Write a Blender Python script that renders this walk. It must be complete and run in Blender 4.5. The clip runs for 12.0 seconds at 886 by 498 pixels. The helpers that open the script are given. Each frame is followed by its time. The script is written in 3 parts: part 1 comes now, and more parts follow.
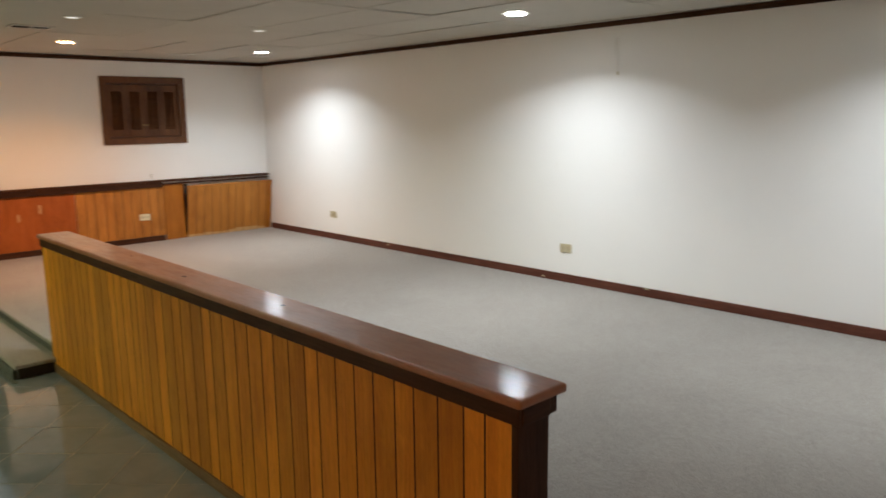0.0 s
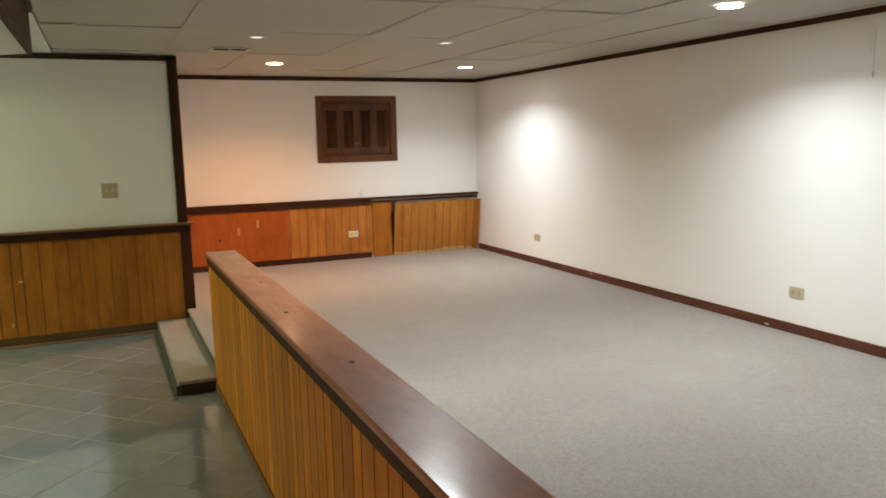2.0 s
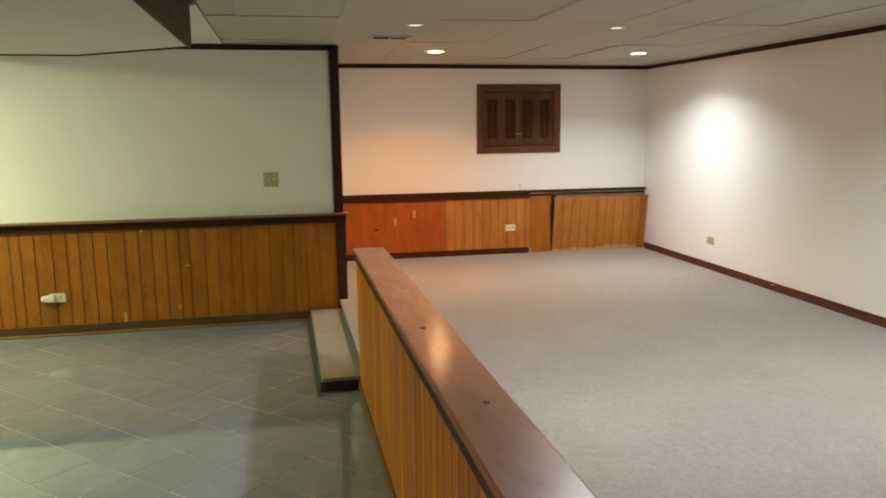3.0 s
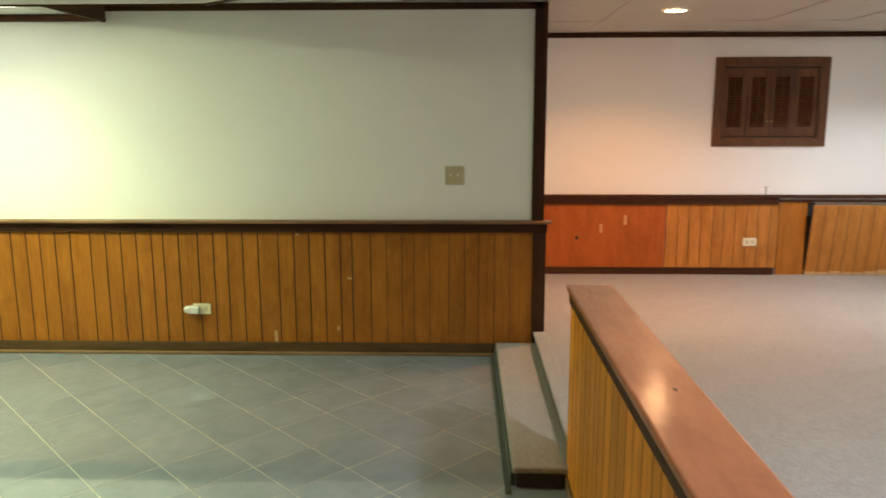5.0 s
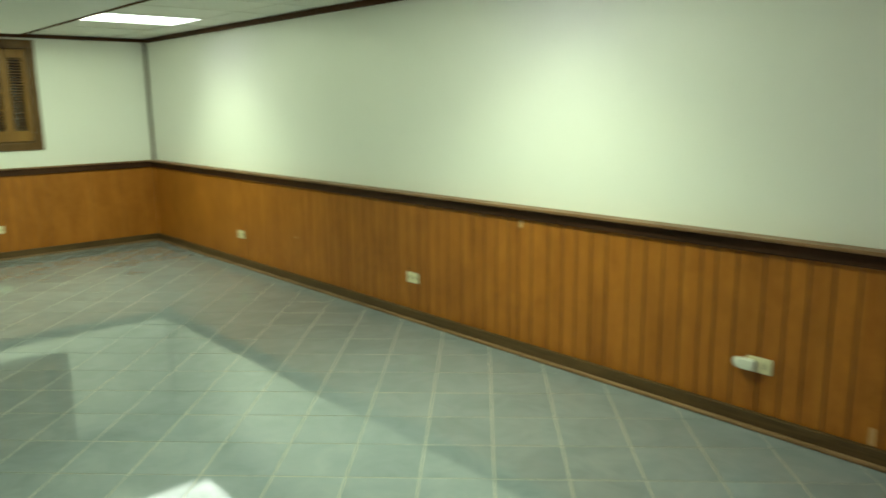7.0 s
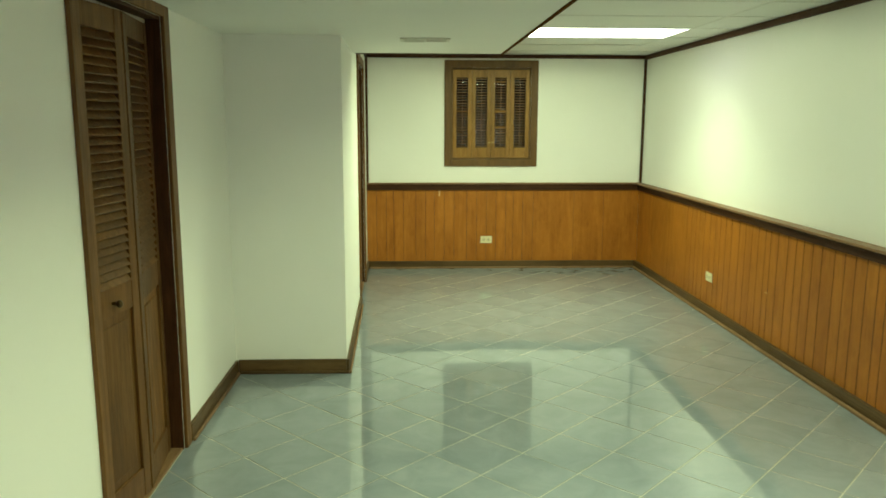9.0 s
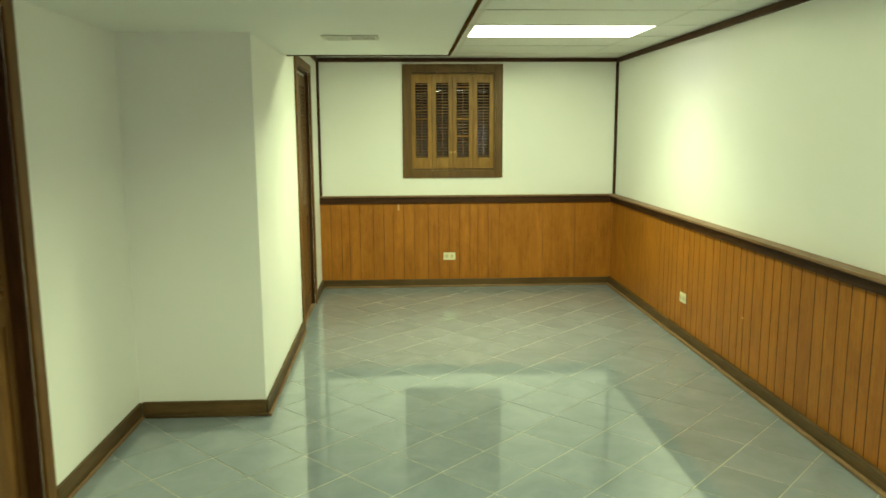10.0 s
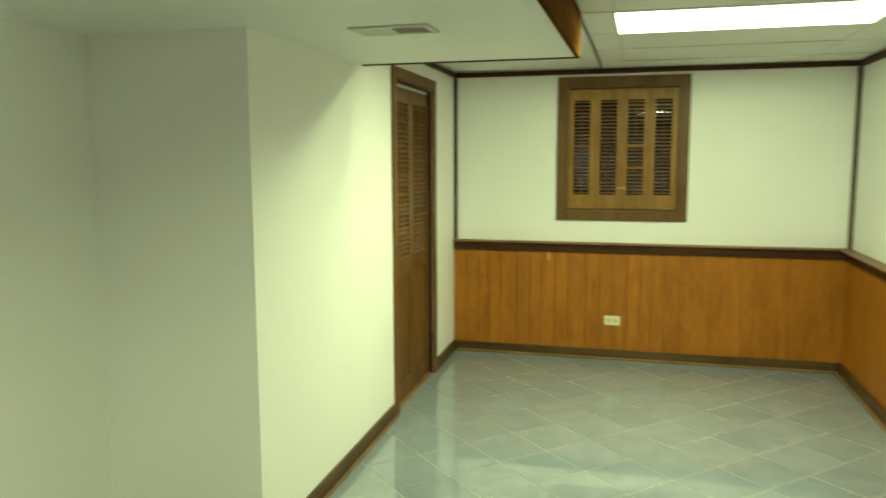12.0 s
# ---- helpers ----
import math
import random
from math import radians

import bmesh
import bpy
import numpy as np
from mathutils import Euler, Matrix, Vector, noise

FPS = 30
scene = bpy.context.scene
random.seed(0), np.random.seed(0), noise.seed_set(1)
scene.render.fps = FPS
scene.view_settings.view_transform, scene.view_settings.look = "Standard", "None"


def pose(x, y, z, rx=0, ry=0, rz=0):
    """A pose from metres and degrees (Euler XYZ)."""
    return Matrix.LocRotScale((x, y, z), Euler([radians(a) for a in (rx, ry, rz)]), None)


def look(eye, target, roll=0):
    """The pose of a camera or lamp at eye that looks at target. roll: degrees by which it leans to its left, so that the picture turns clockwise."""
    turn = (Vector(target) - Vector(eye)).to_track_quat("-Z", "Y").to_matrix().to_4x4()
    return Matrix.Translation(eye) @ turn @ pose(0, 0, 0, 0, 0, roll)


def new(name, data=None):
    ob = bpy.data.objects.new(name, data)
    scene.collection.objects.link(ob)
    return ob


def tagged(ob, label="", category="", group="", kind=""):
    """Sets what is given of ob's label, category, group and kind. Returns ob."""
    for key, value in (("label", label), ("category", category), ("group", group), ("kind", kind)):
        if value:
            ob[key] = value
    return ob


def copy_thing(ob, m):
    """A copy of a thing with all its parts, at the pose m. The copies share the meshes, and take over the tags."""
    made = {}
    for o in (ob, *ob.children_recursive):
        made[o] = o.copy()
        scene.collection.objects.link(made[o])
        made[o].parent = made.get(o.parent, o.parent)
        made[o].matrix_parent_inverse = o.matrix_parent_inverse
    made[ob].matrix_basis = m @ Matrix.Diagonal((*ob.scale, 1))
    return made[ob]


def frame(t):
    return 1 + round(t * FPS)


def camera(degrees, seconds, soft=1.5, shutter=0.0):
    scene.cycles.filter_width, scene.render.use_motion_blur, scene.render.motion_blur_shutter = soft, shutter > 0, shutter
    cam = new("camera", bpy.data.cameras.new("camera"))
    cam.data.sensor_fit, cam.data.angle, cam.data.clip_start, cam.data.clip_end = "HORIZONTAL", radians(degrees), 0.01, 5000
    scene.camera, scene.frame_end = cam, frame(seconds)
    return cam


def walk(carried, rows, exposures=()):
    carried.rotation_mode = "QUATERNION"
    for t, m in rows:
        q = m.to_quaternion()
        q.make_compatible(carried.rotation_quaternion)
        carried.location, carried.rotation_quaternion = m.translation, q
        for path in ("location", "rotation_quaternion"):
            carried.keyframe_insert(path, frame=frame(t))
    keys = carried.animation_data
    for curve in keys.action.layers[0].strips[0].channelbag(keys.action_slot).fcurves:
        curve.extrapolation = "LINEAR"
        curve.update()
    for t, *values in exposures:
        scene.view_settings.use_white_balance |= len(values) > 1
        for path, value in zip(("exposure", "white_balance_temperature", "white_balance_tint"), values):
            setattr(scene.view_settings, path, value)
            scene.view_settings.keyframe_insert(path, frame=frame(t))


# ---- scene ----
cam = camera(61.0, 12.0, 1.6, 0.4)
PATH = [
    (0, (0.628, 0.505, 1.537), (1.98, 1.937, 1.189), -0.7),
    (0.5, (0.946, 0.486, 1.532), (2.039, 2.129, 1.209), -1.4),
    (1, (1.149, 0.534, 1.525), (2.075, 2.28, 1.219), -1.4),
    (1.5, (1.294, 0.676, 1.537), (2.18, 2.446, 1.246), -1.4),
    (2, (1.394, 0.739, 1.526), (2.208, 2.542, 1.232), -1.2),
    (2.5, (1.548, 0.831, 1.582), (2.144, 2.716, 1.277), -0.7),
    (3, (1.547, 1.044, 1.578), (1.955, 2.975, 1.253), -0.6),
    (4.8, (1.501, 2.323, 1.544), (1.508, 4.289, 1.175), -0.1),
    (5, (1.516, 2.479, 1.546), (1.46, 4.447, 1.192), -0.1),
    (5.5, (1.549, 2.876, 1.518), (1.23, 4.817, 1.158), -1.4),
    (6, (1.45, 3.255, 1.479), (0.731, 5.08, 1.09), -0.9),
    (6.2, (1.376, 3.39, 1.477), (0.53, 5.155, 1.066), -0.6),
    (6.5, (1.355, 3.634, 1.474), (0.287, 5.28, 1.086), 0.2),
    (7, (1.236, 4.011, 1.471), (-0.22, 5.326, 1.085), -0.7),
    (7.5, (1.006, 4.329, 1.47), (-0.752, 5.201, 1.081), 0.3),
    (7.7, (0.907, 4.44, 1.483), (-0.906, 5.194, 1.105), 1.1),
    (9.3, (0.543, 4.964, 1.493), (-1.429, 5.005, 1.162), -0.1),
    (9.5, (0.431, 5.041, 1.481), (-1.541, 5.088, 1.152), -0.1),
    (10, (0.14, 5.232, 1.487), (-1.834, 5.324, 1.176), -0.3),
    (10.5, (-0.206, 5.477, 1.486), (-2.177, 5.56, 1.162), 0.1),
    (11, (-0.582, 5.562, 1.482), (-2.557, 5.584, 1.164), -0.3),
    (11.5, (-0.945, 5.648, 1.504), (-2.922, 5.506, 1.24), -1.1),
    (12, (-1.304, 5.801, 1.524), (-3.224, 5.298, 1.279), -0.2),
]
walk(cam, [(t, look(eye, target, roll)) for t, eye, target, roll in PATH],
     [(0, -0.08, 6500, 10), (2.0, 0.05, 6800, 10), (3.0, 0.05, 7000, 12), (5.0, 0.22, 6550, 12), (5.5, 0.24, 5900, 19), (6.0, 0.0, 5500, 25), (6.5, -0.22, 5750, 21), (7.0, -0.32, 5950, 5), (7.5, -0.40, 5950, -1), (9.5, 0.03, 6600, 4), (12.0, -0.10, 6750, 1)])

# ---- world and lamps ----
world = bpy.data.worlds.new("night")
world.use_nodes = True
world.node_tree.nodes["Background"].inputs["Color"].default_value = (0.010, 0.012, 0.016, 1)
world.node_tree.nodes["Background"].inputs["Strength"].default_value = 0.3
scene.world = world

COOL = (0.89, 0.95, 1.0)
WARM = (1.0, 0.48, 0.21)
TUBE = (0.86, 1.0, 0.54)
CAN_W, WARM_W, TROFFER_W = 24.0, 24.0, 30.0


def area_lamp(name, m, size_x, size_y, watts, colour, shape="RECTANGLE", spread=180):
    data = bpy.data.lights.new(name, "AREA")
    data.shape, data.size, data.energy, data.color = shape, size_x, watts, colour
    data.size_y, data.spread = size_y, radians(spread)
    ob = new(name, data)
    ob.matrix_basis = m
    return ob


# ---- materials ----
def material(name):
    m = bpy.data.materials.new(name)
    m.use_nodes = True
    nt = m.node_tree
    return m, nt, nt.nodes["Principled BSDF"]


def node(nt, kind, **inputs):
    n = nt.nodes.new(kind)
    for k, v in inputs.items():
        n.inputs[k.replace("_", " ")].default_value = v
    return n


def ramp(nt, fac, stops):
    r = nt.nodes.new("ShaderNodeValToRGB")
    while len(r.color_ramp.elements) < len(stops):
        r.color_ramp.elements.new(0.5)
    for e, (p, c) in zip(r.color_ramp.elements, stops):
        e.position, e.color = p, (*c, 1)
    nt.links.new(fac, r.inputs["Fac"])
    return r


def mixed(nt, a, b, fac, mode="MIX"):
    m = nt.nodes.new("ShaderNodeMix")
    m.data_type, m.blend_type = "RGBA", mode
    for sock, v in ((m.inputs[0], fac), (m.inputs[6], a), (m.inputs[7], b)):
        if isinstance(v, (int, float)):
            sock.default_value = v
        elif isinstance(v, tuple):
            sock.default_value = (*v, 1)
        else:
            nt.links.new(v, sock)
    return m.outputs[2]


def coords(nt, scale=(1, 1, 1), shift=0.0):
    """Object coordinates, scaled, moved by each object's own random number."""
    tc, info = nt.nodes.new("ShaderNodeTexCoord"), nt.nodes.new("ShaderNodeObjectInfo")
    mul = nt.nodes.new("ShaderNodeMath")
    mul.operation = "MULTIPLY"
    nt.links.new(info.outputs["Random"], mul.inputs[0])
    mul.inputs[1].default_value = shift
    mp = nt.nodes.new("ShaderNodeMapping")
    mp.inputs["Scale"].default_value = scale
    nt.links.new(tc.outputs["Object"], mp.inputs["Vector"])
    add = nt.nodes.new("ShaderNodeVectorMath")
    add.operation = "ADD"
    nt.links.new(mp.outputs[0], add.inputs[0])
    nt.links.new(mul.outputs[0], add.inputs[1])
    return add.outputs[0], info.outputs["Random"]


def noise_tex(nt, vec, scale, detail=4.0, rough=0.55, distort=0.0):
    n = node(nt, "ShaderNodeTexNoise", Scale=scale, Detail=detail, Roughness=rough, Distortion=distort)
    nt.links.new(vec, n.inputs["Vector"])
    return n.outputs["Fac"]


def bump(nt, bsdf, height, strength, distance):
    b = node(nt, "ShaderNodeBump", Strength=strength, Distance=distance)
    nt.links.new(height, b.inputs["Height"])
    nt.links.new(b.outputs[0], bsdf.inputs["Normal"])


def wood(name, dark, mid, light, grain_axis="z", rough=0.42, vary=0.35, fine=1.0, coat=0.0, grain=0.5, spec=0.28):
    m, nt, b = material(name)
    long, across = 0.9, 14.0 * fine
    scale = {"x": (long, across, across), "y": (across, long, across), "z": (across, across, long)}[grain_axis]
    vec, rnd = coords(nt, scale, 41.0)
    g1 = noise_tex(nt, vec, 1.3, 5, 0.6, 1.2)
    scale2 = tuple(s * 5 for s in scale)
    vec2, _ = coords(nt, scale2, 17.0)
    g2 = noise_tex(nt, vec2, 1.6, 3, 0.6, 0.3)
    c = ramp(nt, g1, [(0.25, dark), (0.5, mid), (0.78, light)]).outputs[0]
    f = ramp(nt, g2, [(0.30, (0.62, 0.58, 0.54)), (0.60, (1, 1, 1))]).outputs[0]
    c = mixed(nt, c, f, grain, "MULTIPLY")
    v = ramp(nt, rnd, [(0.0, (1 - vary,) * 3), (1.0, (1 + vary * 0.5,) * 3)]).outputs[0]
    c = mixed(nt, c, v, 1.0, "MULTIPLY")
    # figure and stains that run on over neighbouring boards
    where = nt.nodes.new("ShaderNodeNewGeometry").outputs["Position"]
    squash = nt.nodes.new("ShaderNodeMapping")
    squash.inputs["Scale"].default_value = {"x": (0.5, 1, 1), "y": (1, 0.5, 1), "z": (1, 1, 0.5)}[grain_axis]
    nt.links.new(where, squash.inputs["Vector"])
    stain = ramp(nt, noise_tex(nt, squash.outputs[0], 5.5, 6, 0.68, 0.5), [(0.34, (0.74, 0.70, 0.64)), (0.52, (0.97, 0.96, 0.95)), (0.68, (1.10, 1.09, 1.06))]).outputs[0]
    c = mixed(nt, c, stain, 0.8, "MULTIPLY")
    fleck = ramp(nt, noise_tex(nt, squash.outputs[0], 42.0, 4, 0.6, 1.0), [(0.36, (0.84, 0.81, 0.77)), (0.55, (1, 1, 1))]).outputs[0]
    c = mixed(nt, c, fleck, 0.5, "MULTIPLY")
    nt.links.new(c, b.inputs["Base Color"])
    r = ramp(nt, g2, [(0.2, (rough + 0.12,) * 3), (0.8, (rough - 0.06,) * 3)]).outputs[0]
    nt.links.new(r, b.inputs["Roughness"])
    b.inputs["Coat Weight"].default_value = coat
    b.inputs["Specular IOR Level"].default_value = spec
    b.inputs["Coat Roughness"].default_value = 0.15
    bump(nt, b, g2, 0.12, 0.002)
    return m


def paint(name, colour, rough=0.55, speck=0.03, bump_size=140.0, bump_strength=0.08):
    m, nt, b = material(name)
    vec, _ = coords(nt)
    big = noise_tex(nt, vec, 0.9, 5, 0.6)
    c = ramp(nt, big, [(0.3, tuple(v * (1 - 2 * speck) for v in colour)), (0.7, colour)]).outputs[0]
    scuff = ramp(nt, noise_tex(nt, vec, 6.0, 6, 0.7), [(0.66, (1, 1, 1)), (0.80, (0.93, 0.92, 0.89))]).outputs[0]
    c = mixed(nt, c, scuff, 0.6, "MULTIPLY")
    nt.links.new(c, b.inputs["Base Color"])
    b.inputs["Roughness"].default_value = rough
    bump(nt, b, noise_tex(nt, vec, bump_size, 3, 0.6), bump_strength, 0.002)
    return m


def plain(name, colour, rough=0.5, metal=0.0):
    m, nt, b = material(name)
    vec, _ = coords(nt)
    c = ramp(nt, noise_tex(nt, vec, 30, 4, 0.6), [(0.3, tuple(v * 0.88 for v in colour)), (0.7, colour)]).outputs[0]
    nt.links.new(c, b.inputs["Base Color"])
    b.inputs["Roughness"].default_value, b.inputs["Metallic"].default_value = rough, metal
    return m


def glow(name, colour, strength):
    m, nt, b = material(name)
    b.inputs["Base Color"].default_value = (0.8, 0.8, 0.8, 1)
    b.inputs["Emission Color"].default_value = (*colour, 1)
    b.inputs["Emission Strength"].default_value = strength
    return m


def carpet(name, a, b_, speck):
    m, nt, b = material(name)
    vec, _ = coords(nt)
    n1 = noise_tex(nt, vec, 2.2, 5, 0.6)
    n2 = noise_tex(nt, vec, 170, 3, 0.7)
    n3 = noise_tex(nt, vec, 46, 3, 0.7)
    c = ramp(nt, n2, [(0.32, a), (0.62, b_)]).outputs[0]
    c = mixed(nt, c, ramp(nt, n3, [(0.40, speck), (0.60, (1, 1, 1))]).outputs[0], 0.8, "MULTIPLY")
    c = mixed(nt, c, ramp(nt, n1, [(0.3, (0.88, 0.87, 0.86)), (0.7, (1, 1, 1))]).outputs[0], 1.0, "MULTIPLY")
    nt.links.new(c, b.inputs["Base Color"])
    b.inputs["Roughness"].default_value = 0.95
    b.inputs["Sheen Weight"].default_value = 0.25
    bump(nt, b, n2, 0.9, 0.006)
    return m


def tile_material():
    m, nt, b = material("slate_vinyl_tile")
    vec, rnd = coords(nt, (1, 1, 1), 23.0)
    n1 = noise_tex(nt, vec, 5.0, 6, 0.65, 0.6)
    n2 = noise_tex(nt, vec, 38.0, 4, 0.6)
    c = ramp(nt, n1, [(0.28, (0.205, 0.240, 0.280)), (0.52, (0.246, 0.280, 0.322)), (0.76, (0.290, 0.324, 0.368))]).outputs[0]
    v = ramp(nt, rnd, [(0.0, (0.95, 0.955, 0.96)), (1.0, (1.04, 1.035, 1.03))]).outputs[0]
    c = mixed(nt, c, v, 1.0, "MULTIPLY")
    nt.links.new(c, b.inputs["Base Color"])
    r = ramp(nt, n2, [(0.3, (0.03,) * 3), (0.75, (0.065,) * 3)]).outputs[0]
    nt.links.new(r, b.inputs["Roughness"])
    b.inputs["Specular IOR Level"].default_value = 0.85
    b.inputs["Coat Weight"].default_value = 0.3
    b.inputs["Coat Roughness"].default_value = 0.035
    bump(nt, b, n1, 0.02, 0.003)
    return m


def tinted_glass():
    m, nt, b = material("window_glass")
    b.inputs["Base Color"].default_value = (0.9, 0.95, 0.95, 1)
    b.inputs["Transmission Weight"].default_value = 1.0
    b.inputs["Roughness"].default_value = 0.02
    return m


WALL = paint("white_wall_paint", (0.88, 0.875, 0.85), 0.55, 0.02)
CEIL_PAINT = paint("white_soffit_paint", (0.83, 0.83, 0.80), 0.6, 0.02)
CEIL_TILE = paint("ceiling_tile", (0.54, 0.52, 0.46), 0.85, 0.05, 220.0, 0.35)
CEIL_WHITE = paint("white_ceiling_tile", (0.80, 0.80, 0.77), 0.8, 0.03, 220.0, 0.3)
TBAR = plain("white_grid_bar", (0.72, 0.71, 0.67), 0.45)
DARK = wood("dark_stained_trim", (0.034, 0.012, 0.005), (0.062, 0.023, 0.009), (0.095, 0.038, 0.016), "x", 0.50, 0.2, 1.0, 0.0, 0.5, 0.18)
DARK_V = wood("dark_stained_trim_upright", (0.034, 0.012, 0.005), (0.062, 0.023, 0.009), (0.095, 0.038, 0.016), "z", 0.50, 0.2, 1.0, 0.0, 0.5, 0.18)
DARK_Y = wood("dark_stained_trim_long", (0.034, 0.012, 0.005), (0.062, 0.023, 0.009), (0.095, 0.038, 0.016), "y", 0.50, 0.2, 1.0, 0.0, 0.5, 0.18)
BASE_BROWN = wood("brown_baseboard", (0.076, 0.043, 0.016), (0.119, 0.070, 0.028), (0.162, 0.098, 0.042), "x", 0.42, 0.2)
BASE_BROWN_Y = wood("brown_baseboard_long", (0.076, 0.043, 0.016), (0.119, 0.070, 0.028), (0.162, 0.098, 0.042), "y", 0.42, 0.2)
BASE_RED = wood("reddish_baseboard", (0.085, 0.026, 0.016), (0.125, 0.041, 0.026), (0.165, 0.058, 0.038), "y", 0.45, 0.15)
SHOE = wood("tan_shoe_moulding", (0.16, 0.09, 0.045), (0.24, 0.14, 0.07), (0.32, 0.20, 0.11), "x", 0.45, 0.2)
SHOE_Y = wood("tan_shoe_moulding_long", (0.16, 0.09, 0.045), (0.24, 0.14, 0.07), (0.32, 0.20, 0.11), "y", 0.45, 0.2)
# ledge colour lighter than the rail, for the light falling on its top
LEDGE = wood("lit_ledge_top", (0.16, 0.075, 0.035), (0.25, 0.13, 0.06), (0.34, 0.19, 0.10), "x", 0.38, 0.15)
LEDGE_Y = wood("lit_ledge_top_long", (0.16, 0.075, 0.035), (0.25, 0.13, 0.06), (0.34, 0.19, 0.10), "y", 0.38, 0.15)
PANEL = wood("oak_paneling", (0.340, 0.116, 0.012), (0.405, 0.146, 0.016), (0.475, 0.184, 0.023), "z", 0.40, 0.08, 1.2, 0.0, 0.4)
PINE = wood("honey_pine_board", (0.57, 0.185, 0.011), (0.70, 0.262, 0.017), (0.78, 0.335, 0.028), "z", 0.48, 0.26, 1.0, 0.0, 0.3)
PANEL_FAR = wood("light_oak_paneling", (0.42, 0.155, 0.024), (0.53, 0.215, 0.038), (0.62, 0.285, 0.060), "z", 0.42, 0.12)
ORANGE = wood("orange_stained_sheet", (0.36, 0.090, 0.014), (0.41, 0.106, 0.017), (0.46, 0.124, 0.022), "z", 0.42, 0.05, 0.6, 0.0, 0.15)
GROOVE = plain("dark_groove", (0.05, 0.022, 0.009), 0.7)
CHAMFER = plain("stained_plank_edge", (0.095, 0.032, 0.008), 0.6)
# rough bevels, so the tile edges catch no glints
TILE_EDGE = plain("rough_tile_edge", (0.24, 0.26, 0.26), 0.5)
CAP_TOP = wood("varnished_cap", (0.32, 0.108, 0.044), (0.41, 0.148, 0.063), (0.49, 0.185, 0.083), "y", 0.33, 0.1, 0.35, 0.6, 0.08, 0.35)
WALNUT = wood("walnut_shutter", (0.085, 0.032, 0.011), (0.14, 0.055, 0.019), (0.20, 0.085, 0.032), "z", 0.42, 0.2)
SHUTTER = wood("honey_shutter", (0.22, 0.108, 0.022), (0.315, 0.160, 0.037), (0.41, 0.222, 0.057), "z", 0.42, 0.2)
FRAME_OAK = wood("oak_window_trim", (0.112, 0.056, 0.017), (0.163, 0.083, 0.026), (0.215, 0.113, 0.038), "z", 0.42, 0.15)
SOFFIT_BOARD = wood("brown_soffit_board", (0.07, 0.030, 0.009), (0.10, 0.044, 0.014), (0.13, 0.058, 0.020), "x", 0.7, 0.1, 1.0, 0.0, 0.5, 0.0)
DOOR_WOOD = wood("walnut_door", (0.105, 0.048, 0.012), (0.165, 0.077, 0.021), (0.23, 0.113, 0.034), "z", 0.42, 0.25)
CARPET = carpet("grey_beige_carpet", (0.192, 0.177, 0.156), (0.405, 0.374, 0.332), (0.80, 0.79, 0.77))
CARPET_STEP = carpet("beige_step_carpet", (0.22, 0.20, 0.175), (0.44, 0.41, 0.36), (0.80, 0.79, 0.77))
# dark riser carpet with the tread's shade mixed into its colour
RISER = carpet("shaded_dark_riser_carpet", (0.030, 0.040, 0.034), (0.075, 0.092, 0.078), (0.7, 0.72, 0.7))
DARK_CARPET = carpet("dark_brown_carpet_edge", (0.016, 0.011, 0.008), (0.045, 0.032, 0.024), (0.7, 0.7, 0.7))
TILE = tile_material()
GROUT = plain("pale_grout", (0.48, 0.47, 0.40), 0.6)
IVORY = plain("ivory_plastic", (0.80, 0.73, 0.50), 0.3)
ALMOND = plain("almond_plastic", (0.52, 0.46, 0.30), 0.4)
CREAM = plain("cream_plastic", (0.66, 0.58, 0.38), 0.35)
TAN = plain("tan_plastic", (0.45, 0.39, 0.25), 0.4)
WHITE_PL = plain("white_plastic", (0.80, 0.79, 0.74), 0.35)
SLOT = plain("black_slot", (0.02, 0.02, 0.02), 0.6)
VENT = plain("white_vent_metal", (0.66, 0.64, 0.58), 0.4, 0.2)
BRONZE = plain("dark_bronze_knob", (0.10, 0.065, 0.03), 0.35, 0.8)
BRASS = plain("brass_knob", (0.55, 0.40, 0.18), 0.3, 0.9)
GLASS = tinted_glass()
KNOT = plain("brown_knot", (0.045, 0.018, 0.009), 0.8)
PATCH = plain("bare_patch", (0.56, 0.30, 0.12), 0.6)
SCAR = plain("pale_scar", (0.60, 0.37, 0.16), 0.7)
CAN_GLOW = glow("cool_lamp_lens", COOL, 90.0)
WARM_GLOW = glow("warm_lamp_lens", (1.0, 0.56, 0.26), 80.0)
DIM_GLOW = glow("small_disc_glow", (1.0, 0.96, 0.88), 1.4)
TUBE_GLOW = glow("fluorescent_diffuser", (0.97, 1.0, 0.82), 3.2)


# ---- mesh helpers ----
def bx(bm, x0, x1, y0, y1, z0, z1, bevel=0.0):
    v = [bm.verts.new((x, y, z)) for z in (z0, z1) for y in (y0, y1) for x in (x0, x1)]
    faces = [bm.faces.new([v[i] for i in f]) for f in ((0, 2, 3, 1), (4, 5, 7, 6), (0, 1, 5, 4), (2, 6, 7, 3), (0, 4, 6, 2), (1, 3, 7, 5))]
    if bevel:
        bmesh.ops.bevel(bm, geom=list({e for f in faces for e in f.edges}), offset=bevel, segments=2, profile=0.5, affect="EDGES")
    return bm


def one_box(*a, bevel=0.0):
    return bx(bmesh.new(), *a, bevel=bevel)


